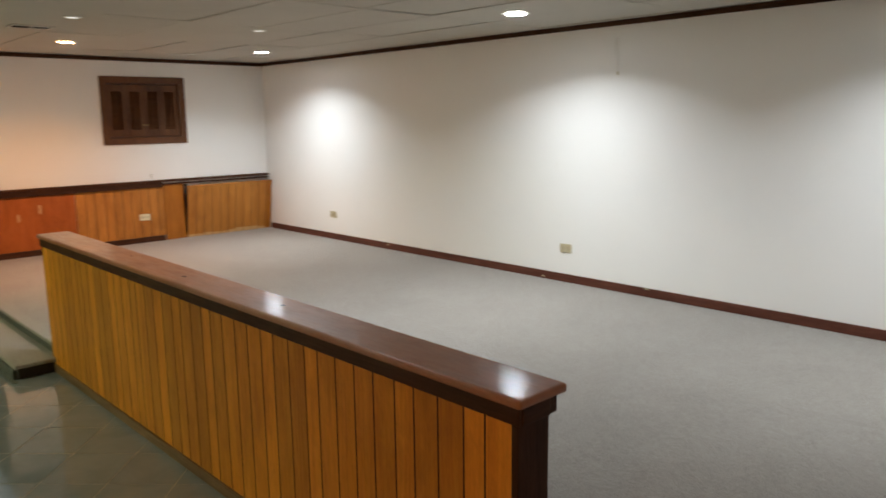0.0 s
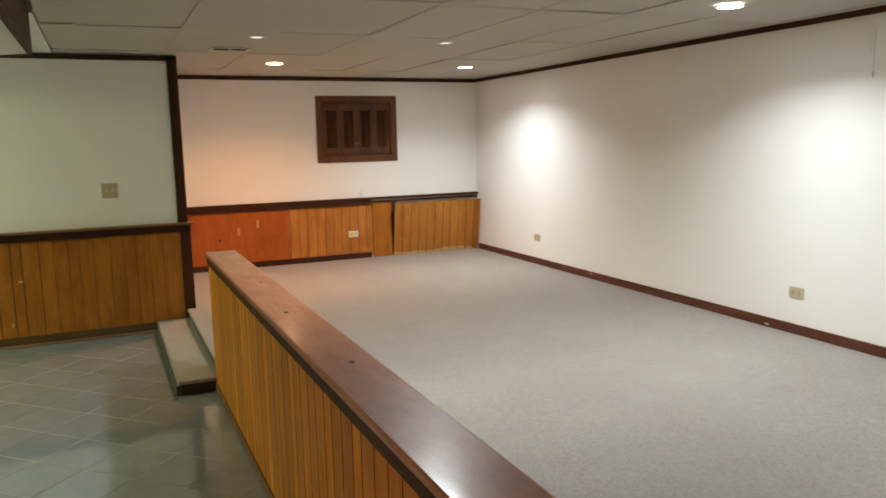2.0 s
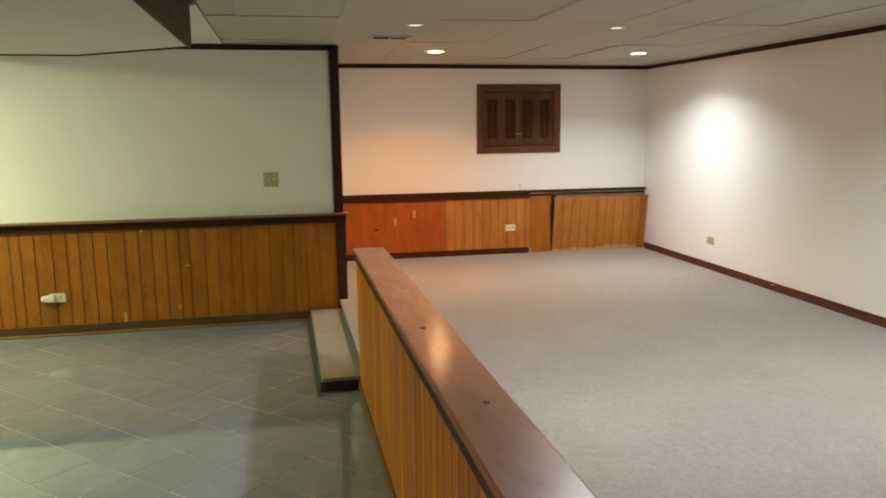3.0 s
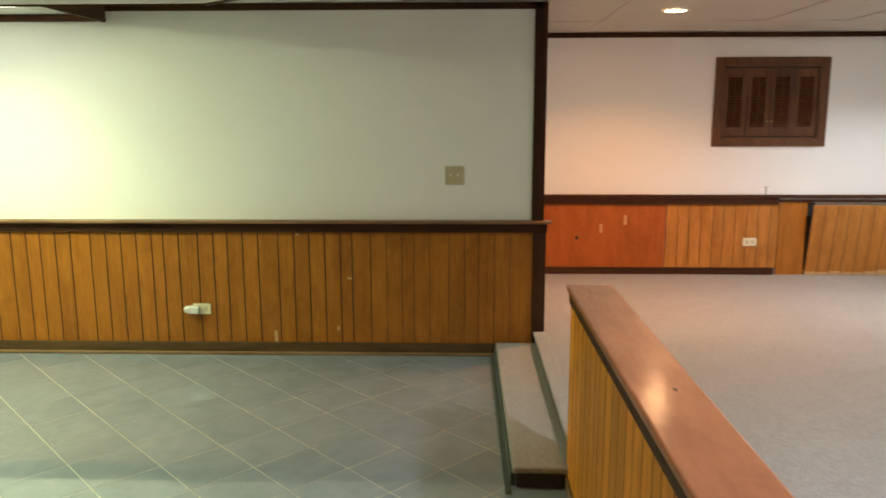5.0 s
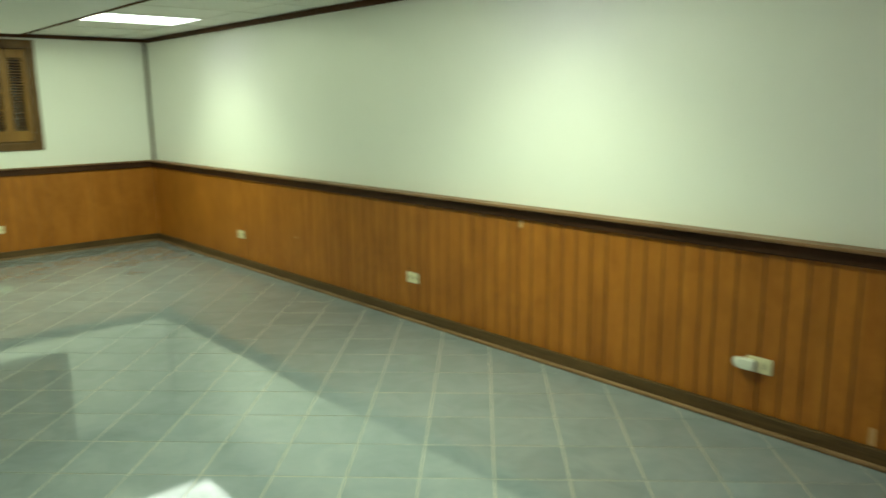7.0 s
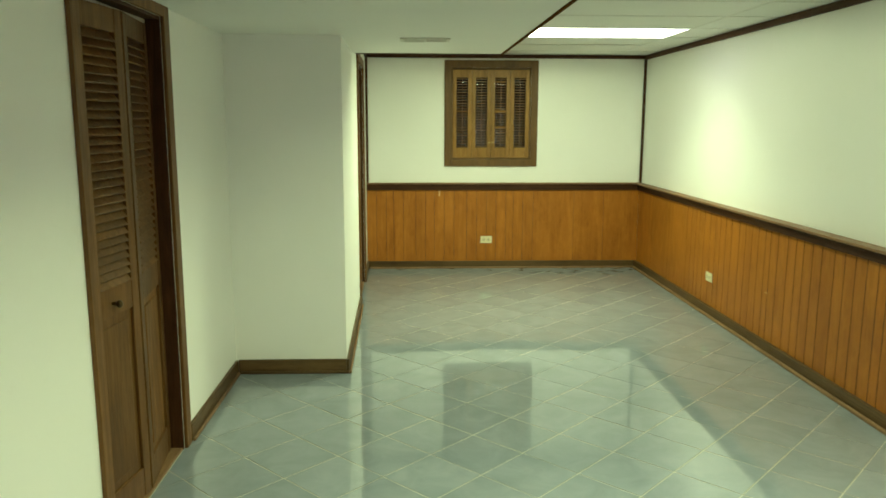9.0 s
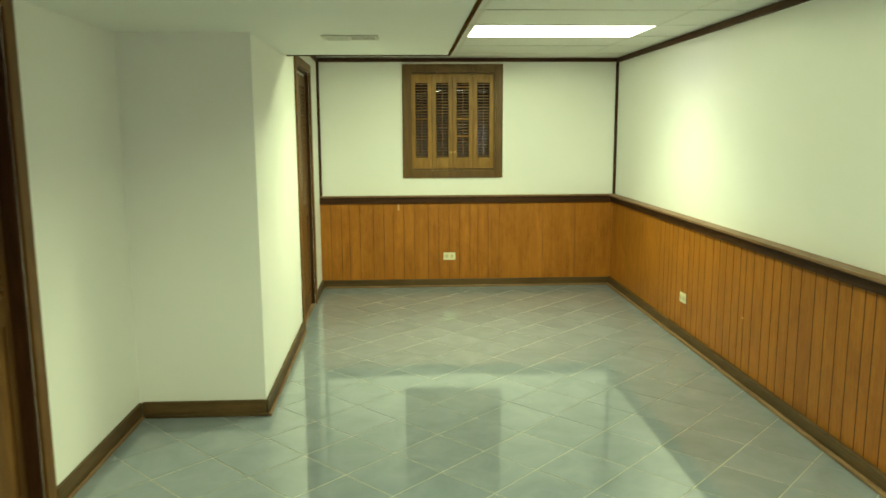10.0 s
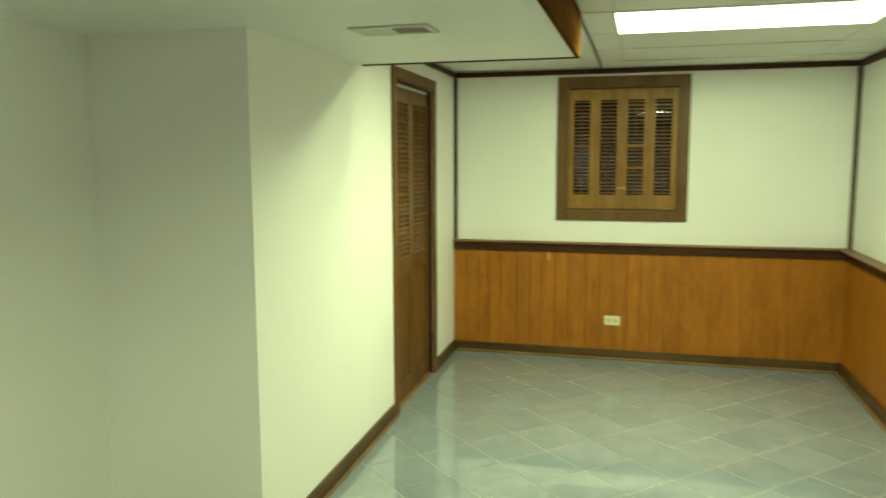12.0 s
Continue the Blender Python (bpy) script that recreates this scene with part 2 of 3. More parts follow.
def prism(bm, outline, z0, z1):
    lo = [bm.verts.new((x, y, z0)) for x, y in outline]
    hi = [bm.verts.new((x, y, z1)) for x, y in outline]
    n = len(outline)
    bm.faces.new(lo[::-1])
    bm.faces.new(hi)
    for i in range(n):
        bm.faces.new((lo[i], lo[(i + 1) % n], hi[(i + 1) % n], hi[i]))
    return bm


def disc(bm, r, z0, z1, n=28, m=None):
    bmesh.ops.create_cone(bm, cap_ends=True, segments=n, radius1=r, radius2=r, depth=z1 - z0,
                          matrix=(m or Matrix.Identity(4)) @ Matrix.Translation((0, 0, (z0 + z1) / 2)))
    return bm


def mesh_of(name, bm, *mats):
    bmesh.ops.recalc_face_normals(bm, faces=bm.faces)
    me = bpy.data.meshes.new(name)
    bm.to_mesh(me)
    bm.free()
    for m in mats:
        me.materials.append(m)
    return me


def part(name, bm, mat, parent, label=""):
    ob = new(name, mesh_of(name, bm, mat))
    ob.parent = parent
    if label:
        tagged(ob, label)
    return ob


def thing(name, label, category, m=None, kind="", group=""):
    ob = new(name)
    ob.matrix_basis = m or Matrix.Identity(4)
    return tagged(ob, label, category, group, kind)


def solid(name, bm, mat, label, category, kind="structure"):
    ob = new(name, mesh_of(name, bm, *(mat if isinstance(mat, (list, tuple)) else (mat,))))
    return tagged(ob, label, category, kind=kind)


# ---- plan ----
WX0, EX1 = -7.0, 5.595          # west wall of the tiled room, east wall of the carpeted room
NW, NE = 7.22, 9.0           # north walls of the two rooms
DOORWALL, CLOSET, PIER = 4.468, 3.81, -3.72
END = 2.016                    # end of the tiled room's north wall
SOUTH, BACK = -1.0, -1.0
CARPET_Z, STEP_Z = 0.160, 0.090
SOFFIT, CEIL_T, CEIL_C = 1.97, 2.15, 2.208
STEP_X, SOFF_N = -0.70, 5.52
LEDGE_Z = 0.882


def wall_with_opening(axis, face, depth, a0, a1, z1, o0, o1, oz0, oz1):
    """A wall along axis from a0 to a1, from its face through its depth, with one opening."""
    bm = bmesh.new()
    f0, f1 = sorted((face, face + depth))
    for p0, p1, q0, q1 in ((a0, o0, 0, z1), (o1, a1, 0, z1), (o0, o1, 0, oz0), (o0, o1, oz1, z1)):
        if q1 - q0 > 0.001 and p1 - p0 > 0.001:
            bx(bm, *((p0, p1, f0, f1) if axis == "x" else (f0, f1, p0, p1)), q0, q1)
    return bm


wall_nt = solid("wall_north_tiled", one_box(WX0 - 0.12, END, NW, NW + 0.12, 0, 2.3), WALL, "white painted wall above oak paneled wainscot", "wall")
wall_ret = solid("wall_return", one_box(END - 0.12, END, NW + 0.12, NE, 0, 2.3), WALL, "white painted return wall beside the carpeted room", "wall")
wall_nc = solid("wall_north_carpeted", wall_with_opening("x", NE, 0.16, END - 0.12, EX1 + 0.12, 2.3, 3.682, 4.494, 1.337, 1.938), WALL,
                "white painted wall over low wood paneling", "wall")
wall_e = solid("wall_east", one_box(EX1, EX1 + 0.12, BACK - 0.12, NE, 0, 2.3), WALL, "long plain white painted wall over carpet", "wall")
wall_w = solid("wall_west", wall_with_opening("y", WX0, -0.16, CLOSET - 1.0, NW, 2.3, 5.262, 6.062, 1.115, 2.025), WALL,
               "white painted wall above oak paneled wainscot", "wall")
DOOR0, DOOR1, DOOR_TOP = -6.30, -5.44, 1.965
wall_d = solid("wall_closet_north", wall_with_opening("x", DOORWALL, -0.12, WX0 - 0.05, PIER, 2.3, DOOR0, DOOR1, 0, DOOR_TOP), WALL,
               "white painted wall beside a louvered closet door", "wall")
wall_p = solid("wall_pier", one_box(PIER - 0.12, PIER, CLOSET - 0.12, DOORWALL - 0.12, 0, 2.3), WALL, "white painted projecting pier", "wall")
CL0, CL1, CL_TOP = -2.665, -1.838, 1.925
wall_c = solid("wall_closet_south", wall_with_opening("x", CLOSET, -0.12, PIER, BACK + 0.12, 2.3, CL0, CL1, 0, CL_TOP), WALL,
               "white painted wall around a bifold closet door", "wall")
solid("wall_inner", one_box(BACK, BACK + 0.12, SOUTH, CLOSET - 0.12, 0, 2.3), WALL, "plain white painted inner wall", "wall")
solid("wall_south", one_box(BACK, EX1, SOUTH - 0.12, SOUTH, 0, 2.3), WALL, "plain white painted rear wall", "wall")
# the closet wall is turned about a degree at the pier's corner to fit the camera's view
SKEW = Matrix.Translation((PIER, DOORWALL, 0)) @ pose(0, 0, 0, 0, 0, 1.13) @ Matrix.Translation((-PIER, -DOORWALL, 0))


def skewed(ob):
    ob.matrix_basis = SKEW @ ob.matrix_basis
    return ob


skewed(wall_d)
# closets behind the two doors
bm = bmesh.new()
bx(bm, PIER, BACK, CLOSET - 0.80, CLOSET - 0.72, 0, 2.3)
bx(bm, WX0 - 0.16, PIER - 0.12, CLOSET - 1.08, CLOSET - 1.0, 0, 2.3)
bx(bm, PIER - 0.12, PIER - 0.04, CLOSET - 1.0, CLOSET - 0.12, 0, 2.3)
solid("wall_closet_back", bm, WALL, "plain white back walls of the closets", "wall")

# floors
floor_t = solid("floor_tiled", one_box(WX0 - 0.16, 1.99, SOUTH, NW, -0.12, -0.0012), GROUT, "blue-grey square tiles laid diagonally with pale grout", "floor")
floor_c = solid("floor_carpeted", one_box(1.985, EX1, SOUTH, NE, -0.12, CARPET_Z), CARPET, "grey-beige speckled wall-to-wall carpet on a raised platform", "carpet")

# ceilings
bm = bmesh.new()
prism(bm, [(WX0, CLOSET - 1.0), (-4.84, CLOSET - 1.0), (-4.84, SOFF_N - 0.02), (WX0, SOFF_N - 0.02)], CEIL_T + 0.01, CEIL_T + 0.06)
solid("ceiling_closet_side", bm, CEIL_PAINT, "flat white ceiling beside the boxed soffit", "ceiling")
bm = bmesh.new()
prism(bm, [(-4.84, SOUTH), (1.12, SOUTH), (1.12, 4.99), (0.50, SOFF_N - 0.02), (-4.84, SOFF_N - 0.02)], SOFFIT, CEIL_C + 0.08)
solid("ceiling_soffit", bm, CEIL_PAINT, "boxed white soffit with dark wood edging", "ceiling")


def tile_ceiling(name, x0, x1, y0, y1, z, xs, ys, holes, label, sag, mat, deck=0.06, bar=None):
    """Lay-in panels between grid bars, a little uneven; holes are cut for the light panels."""
    rnd = random.Random(name)
    bm = bmesh.new()
    gx = [x0] + [v for v in xs if x0 + 0.05 < v < x1 - 0.05] + [x1]
    gy = [y0] + [v for v in ys if y0 + 0.05 < v < y1 - 0.05] + [y1]
    for i in range(len(gx) - 1):
        for j in range(len(gy) - 1):
            a0, a1, b0, b1 = gx[i] + 0.004, gx[i + 1] - 0.004, gy[j] + 0.004, gy[j + 1] - 0.004
            if any(h[0] < (a0 + a1) / 2 < h[1] and h[2] < (b0 + b1) / 2 < h[3] for h in holes):
                continue
            n0 = len(bm.verts)
            bx(bm, a0, a1, b0, b1, z + 0.004, z + 0.016)
            bm.verts.ensure_lookup_table()
            lift = [rnd.uniform(-sag, sag * 0.6) for _ in range(4)]
            for v in bm.verts[n0:]:
                u, w = (v.co.x - a0) / (a1 - a0), (v.co.y - b0) / (b1 - b0)
                v.co.z += lift[0] * (1 - u) * (1 - w) + lift[1] * u * (1 - w) + lift[2] * (1 - u) * w + lift[3] * u * w
    k = len(bm.faces)
    for v in gx[1:-1]:
        bx(bm, v - 0.009, v + 0.009, y0, y1, z + 0.0005, z + 0.003)
    for v in gy[1:-1]:
        bx(bm, x0, x1, v - 0.009, v + 0.009, z + 0.0008, z + 0.0034)
    bx(bm, x0, x1, y0, y1, z + deck, z + deck + 0.035)
    bm.faces.ensure_lookup_table()
    for f in bm.faces[k:-6]:
        f.material_index = 1
    return solid(name, bm, (mat, bar or TBAR), label, "ceiling")


GX = [1.925 + 0.598 * k for k in range(-6, 8)]
GY = [5.745 + 1.25 * k for k in range(-7, 4)]
# this ceiling rises a little towards the south
RISE = 0.0033
SLOPE = Matrix.Translation((0, NE, CEIL_C)) @ pose(0, 0, 0, -math.degrees(RISE)) @ Matrix.Translation((0, -NE, -CEIL_C))


def ceiling_at(y):
    return CEIL_C + (NE - y) * RISE


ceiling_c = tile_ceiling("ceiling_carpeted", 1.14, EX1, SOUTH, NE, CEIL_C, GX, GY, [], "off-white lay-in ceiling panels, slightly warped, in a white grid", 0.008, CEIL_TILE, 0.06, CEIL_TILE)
ceiling_c.matrix_basis = SLOPE
tile_ceiling("ceiling_stair", STEP_X, 1.14, SOFF_N - 0.2, NW, CEIL_C, [-0.47, 0.13, 0.73], [5.745], [], "off-white lay-in ceiling panels over the step", 0.004, CEIL_WHITE)
L1 = (-5.40, -4.79, 5.66, 6.86)
L2 = (-1.63, -1.02, 5.68, 6.87)
TX = [L1[0] - 0.6 * k for k in (3, 2, 1)] + [L1[0] + 0.6 * k for k in range(0, 6)] + [L2[0], L2[1]]
tile_ceiling("ceiling_tiled", WX0, STEP_X, SOFF_N, NW, CEIL_T, TX, [5.67, 6.865], [L1, L2], "white lay-in ceiling panels around fluorescent fixtures", 0.003, CEIL_WHITE, 0.11)

# ---- wainscot: upright planks ----
PLANKS = {}


def plank_mesh(width, height, mat, e=0.004, gap=0.0015):
    """One upright plank, its front to -y, with eased long edges."""
    key = (round(width, 3), round(height, 3), mat.name, e)
    if key not in PLANKS:
        w = width - gap
        bm = prism(bmesh.new(), [(gap, 0.012), (gap, e), (gap + e, 0), (w - e, 0), (w, e), (w, 0.012)], 0, height)
        bm.faces.ensure_lookup_table()
        for k in (2, 3, 5, 6):
            bm.faces[k].material_index = 1
        PLANKS[key] = mesh_of("plank", bm, mat, CHAMFER)
    return PLANKS[key]


def planks(parent, m, length, z0, z1, widths, mat, e=0.004, gap=0.0015):
    """Planks side by side along local x of m, as parts of parent."""
    x, i = 0.0, 0
    inv = parent.matrix_basis.inverted()
    while x < length - 0.015:
        w = widths[i % len(widths)]
        if x + w > length - 0.03:
            w = length - x
        ob = new("plank", plank_mesh(w, z1 - z0, mat, e, gap))
        ob.parent = parent
        ob.matrix_basis = inv @ m @ Matrix.Translation((x, 0, z0))
        x, i = x + w, i + 1


RANDOM_GROOVES = [0.10, 0.10, 0.075, 0.10, 0.125, 0.10, 0.09, 0.10, 0.10, 0.13, 0.10, 0.10]


# north wall of the tiled room
part("backing", one_box(WX0, END, NW - 0.012, NW, 0.02, 0.82), GROOVE, wall_nt, "dark backing between planks")
solid("trim_ledge_north", one_box(WX0, END + 0.045, NW - 0.085, NW, LEDGE_Z - 0.016, LEDGE_Z, bevel=0.004), LEDGE, "tan ledge on the wainscot, lightened as if lit from above", "trim")
solid("trim_rail_north", one_box(WX0, END + 0.022, NW - 0.046, NW - 0.001, 0.806, LEDGE_Z - 0.016, bevel=0.004), DARK, "dark stained chair rail under the ledge", "trim")
solid("baseboard_north", one_box(WX0, 1.735, NW - 0.050, NW - 0.024, 0.0, 0.076, bevel=0.004), BASE_BROWN, "dark brown wooden baseboard", "baseboard")
solid("trim_shoe_north", one_box(WX0, 1.73, NW - 0.074, NW - 0.050, 0.0, 0.020, bevel=0.007), SHOE, "tan quarter-round shoe moulding", "trim")
solid("trim_ceiling_north", one_box(WX0, STEP_X, NW - 0.022, NW, CEIL_T - 0.042, CEIL_T, bevel=0.003), DARK, "dark stained ceiling trim", "trim")
solid("trim_ceiling_stair", one_box(STEP_X, END - 0.02, NW - 0.022, NW, CEIL_C - 0.040, CEIL_C, bevel=0.003), DARK, "dark stained ceiling trim", "trim")
solid("trim_corner_upper", one_box(END - 0.074, END + 0.003, NW - 0.022, NW + 0.10, LEDGE_Z, CEIL_C, bevel=0.003), DARK_V, "dark stained corner board at the wall end", "trim")
solid("trim_corner_lower", one_box(END - 0.062, END + 0.017, NW - 0.044, NW + 0.10, 0.0, 0.806, bevel=0.003), DARK_V, "dark stained corner board below the ledge", "trim")
solid("trim_ceiling_step", one_box(STEP_X, STEP_X + 0.02, SOFF_N, NW - 0.022, 2.10, CEIL_C, bevel=0.002), DARK_Y, "dark stained board where the ceiling steps up", "trim")
solid("trim_corner_west", one_box(WX0, WX0 + 0.024, NW - 0.024, NW, LEDGE_Z, CEIL_T - 0.042, bevel=0.004), DARK_V, "thin dark corner moulding", "trim")
skewed(solid("trim_corner_door", one_box(WX0, WX0 + 0.024, DOORWALL, DOORWALL + 0.024, LEDGE_Z, CEIL_T - 0.035, bevel=0.004), DARK_V, "thin dark corner moulding", "trim"))

# west wall
part("backing", one_box(WX0, WX0 + 0.012, DOORWALL - 0.065, NW - 0.05, 0.02, 0.82), GROOVE, wall_w, "dark backing between planks")
solid("trim_ledge_west", one_box(WX0, WX0 + 0.07, DOORWALL - 0.065, NW - 0.085, LEDGE_Z - 0.014, LEDGE_Z, bevel=0.004), LEDGE_Y, "tan ledge on the wainscot, lightened as if lit from above", "trim")
solid("trim_rail_west", one_box(WX0 + 0.001, WX0 + 0.046, DOORWALL - 0.065, NW - 0.047, 0.808, LEDGE_Z - 0.014, bevel=0.004), DARK_Y, "dark stained chair rail under the ledge", "trim")
solid("baseboard_west", one_box(WX0 + 0.024, WX0 + 0.040, DOORWALL - 0.065 + 0.016, NW - 0.052, 0.0, 0.076, bevel=0.004), BASE_BROWN_Y, "dark brown wooden baseboard", "baseboard")
solid("trim_shoe_west", one_box(WX0 + 0.040, WX0 + 0.056, DOORWALL - 0.065 + 0.03, NW - 0.076, 0.0, 0.018, bevel=0.006), SHOE_Y, "tan quarter-round shoe moulding", "trim")
solid("trim_ceiling_west", one_box(WX0, WX0 + 0.022, DOORWALL - 0.065 + 0.02, NW - 0.024, CEIL_T - 0.035, CEIL_T, bevel=0.003), DARK_Y, "dark stained ceiling trim", "trim")
skewed(solid("trim_ceiling_door", one_box(WX0, -4.86, DOORWALL, DOORWALL + 0.02, CEIL_T - 0.035, CEIL_T, bevel=0.003), DARK, "dark stained ceiling trim", "trim"))

# closet walls
for nm, args in (("baseboard_door_side", (DOOR1 + 0.07, PIER + 0.016, DOORWALL, DOORWALL + 0.016, 0, 0.085)),
                 ("baseboard_door_end", (WX0 + 0.04, DOOR0 - 0.07, DOORWALL, DOORWALL + 0.016, 0, 0.085)),
                 ("baseboard_closet", (PIER + 0.016, CL0 - 0.075, CLOSET, CLOSET + 0.016, 0, 0.085)),
                 ("baseboard_closet_end", (CL1 + 0.075, BACK + 0.12, CLOSET, CLOSET + 0.016, 0, 0.085))):
    board = solid(nm, one_box(*args, bevel=0.004), BASE_BROWN, "dark brown wooden baseboard", "baseboard")
    if "door" in nm:
        skewed(board)
solid("baseboard_pier", one_box(PIER, PIER + 0.016, CLOSET + 0.016, DOORWALL, 0, 0.085, bevel=0.004), BASE_BROWN_Y, "dark brown wooden baseboard", "baseboard")
skewed(solid("trim_shoe_door_side", one_box(DOOR1 + 0.07, PIER + 0.032, DOORWALL + 0.016, DOORWALL + 0.03, 0, 0.018, bevel=0.006), SHOE, "tan quarter-round shoe moulding", "trim"))
solid("trim_shoe_closet", one_box(PIER + 0.032, CL0 - 0.075, CLOSET + 0.016, CLOSET + 0.03, 0, 0.018, bevel=0.006), SHOE, "tan quarter-round shoe moulding", "trim")
solid("trim_shoe_pier", one_box(PIER + 0.016, PIER + 0.03, CLOSET + 0.03, DOORWALL + 0.016, 0, 0.018, bevel=0.006), BASE_BROWN_Y, "brown quarter-round shoe moulding", "trim")

# soffit edging
solid("trim_soffit_north", one_box(-4.86, 0.50, SOFF_N - 0.02, SOFF_N, SOFFIT - 0.006, CEIL_C, bevel=0.002), SOFFIT_BOARD, "brown board along the soffit edge", "trim")
solid("trim_soffit_west", one_box(-4.86, -4.84, DOORWALL, SOFF_N - 0.02, SOFFIT - 0.006, CEIL_T, bevel=0.002), DARK_Y, "brown board along the soffit edge", "trim")
solid("trim_soffit_east", one_box(1.12, 1.14, SOUTH, 4.99, SOFFIT - 0.006, CEIL_C, bevel=0.002), DARK_Y, "brown board along the soffit edge", "trim")
bm = prism(bmesh.new(), [(1.12, 4.99), (1.14, 4.998), (0.508, SOFF_N), (0.50, SOFF_N - 0.02)], SOFFIT - 0.006, CEIL_C)
solid("trim_soffit_corner", bm, DARK, "brown board along the soffit's cut corner", "trim")
solid("trim_soffit_crown", one_box(1.14, 1.158, SOUTH, 5.0, CEIL_C - 0.04, CEIL_C, bevel=0.002), DARK_Y, "dark stained ceiling trim", "trim")

# carpeted room trim
solid("baseboard_east", one_box(EX1 - 0.016, EX1, SOUTH, NE - 0.06, CARPET_Z, CARPET_Z + 0.068, bevel=0.004), BASE_RED, "reddish brown wooden baseboard", "baseboard")
solid("trim_ceiling_east", one_box(EX1 - 0.022, EX1, SOUTH, NE - 0.022, CEIL_C - 0.038, CEIL_C, bevel=0.003), DARK_Y, "dark stained ceiling trim", "trim").matrix_basis = SLOPE
solid("trim_ceiling_far", one_box(END, EX1, NE - 0.022, NE, CEIL_C - 0.040, CEIL_C, bevel=0.003), DARK, "dark stained ceiling trim", "trim")
solid("trim_rail_far", one_box(END, EX1 - 0.005, NE - 0.05, NE, 0.832, 0.858, bevel=0.004), DARK, "dark stained chair rail", "trim")
solid("trim_rail_far_lower", one_box(END, 4.212, NE - 0.036, NE - 0.001, 0.776, 0.832, bevel=0.004), DARK, "dark stained board under the chair rail", "trim")
solid("trim_rail_far_thin", one_box(4.212, EX1 - 0.01, NE - 0.032, NE - 0.001, 0.797, 0.815, bevel=0.003), DARK, "thin dark stained rail", "trim")
solid("baseboard_far", one_box(END, 4.208, NE - 0.034, NE - 0.016, CARPET_Z, CARPET_Z + 0.062, bevel=0.004), DARK, "dark stained baseboard that stops short", "baseboard")

# orange sheet, then grooved panels, then a bare strip
orange = solid("wall_panel_orange", one_box(END, 3.262, NE - 0.014, NE - 0.001, CARPET_Z, 0.79, bevel=0.002), ORANGE, "orange stained plywood sheet with scars and a hole", "wall panel", "")
for sx, sz, w, h in ((2.706, 0.562, 0.013, 0.040), (2.913, 0.636, 0.014, 0.044)):
    part("scar", one_box(sx - w, sx + w, NE - 0.0155, NE - 0.0135, sz - h, sz + h, bevel=0.0006), PATCH, orange, "pale bare wood scar")
part("hole", disc(bmesh.new(), 0.016, -0.001, 0.001, 16, pose(2.499, NE - 0.0146, 0.479, 90)), SLOT, orange, "dark round hole")
planks(wall_nc, pose(3.265, NE - 0.016, 0), 0.960, CARPET_Z + 0.06, 0.79, [0.10, 0.095, 0.105, 0.10, 0.09, 0.10], PANEL_FAR, 0.0022, 0.0006)
strip = solid("wall_panel_strip", one_box(4.228, 4.464, NE - 0.018, NE - 0.001, CARPET_Z, 0.796, bevel=0.002), PANEL, "reddish oak paneling strip with a rough lower edge", "wall panel", "")
part("gap", one_box(4.462, 4.53, NE - 0.004, NE - 0.001, CARPET_Z, 0.79), SLOT, wall_nc, "dark open gap in the wall")

# loose panel, fast at its foot and pulled away from the wall at its top
loose = thing("loose_panel", "loose grooved oak panel pulled away from the wall", "wall panel", pose(4.470, NE - 0.036, CARPET_Z + 0.003, 8.3))
x, ws, H = 0.0, [0.102, 0.106, 0.101, 0.104, 0.100, 0.105, 0.102, 0.106, 0.100, 0.104], 0.618
for w in ws:
    ob = new("plank", plank_mesh(w, H, PANEL_FAR, 0.0020, 0.0005))
    ob.parent = loose
    ob.matrix_basis = Matrix.Translation((x, 0, 0))
    x += w
ob = new("plank", plank_mesh(0.082, H, PANEL, 0.0020, 0.0005))
ob.parent = loose
ob.matrix_basis = Matrix.Translation((x, 0.002, 0))
tagged(ob, "darker reddish end plank")
part("batten", one_box(0, x, 0.012, 0.026, H - 0.03, H, bevel=0.003), PANEL_FAR, loose, "pale top batten")
rnd, x = random.Random(4), 0.0
for w in ws:   # the lower edge has lost its stain plank by plank
    part("worn_edge", one_box(x + 0.004, x + w - 0.004, -0.0012, 0.004, 0.0, rnd.uniform(0.022, 0.050), bevel=0.0006), SCAR, loose, "pale worn lower edge")
    x += w
part("batten", one_box(0, x, 0.012, 0.026, 0.0, 0.04, bevel=0.003), SCAR, loose, "pale lower batten")

# ---- half wall between the rooms ----
HX0, HX1, HY0, HY1, HTOP = 1.953, 2.066, 1.643, 5.472, 0.860
half = solid("wall_half", one_box(HX0 + 0.013, HX1 - 0.013, HY0 + 0.02, HY1 - 0.02, 0, HTOP - 0.03), GROOVE, "low partition of honey pine boards with a dark varnished cap", "partition")
part("cap", one_box(1.934, 2.122, 1.626, 5.489, HTOP - 0.026, HTOP, bevel=0.008), CAP_TOP, half, "varnished reddish brown cap board")
part("fascia", one_box(HX0 - 0.008, HX0 + 0.004, HY0 - 0.004, HY1 + 0.004, HTOP - 0.074, HTOP - 0.026, bevel=0.003), DARK_Y, half, "dark stained fascia board")
part("fascia", one_box(HX1 - 0.002, HX1 + 0.030, HY0 - 0.004, HY1 + 0.004, HTOP - 0.075, HTOP - 0.026, bevel=0.004), DARK_Y, half, "dark stained fascia board")
part("fascia", one_box(HX0 + 0.004, HX1 - 0.002, HY0 - 0.008, HY0 + 0.01, HTOP - 0.075, HTOP - 0.026, bevel=0.003), DARK, half, "dark stained fascia board")
part("end_post", one_box(HX0 - 0.006, HX1 + 0.002, HY0, HY0 + 0.022, 0.0, HTOP - 0.075, bevel=0.003), DARK_V, half, "dark stained end board")
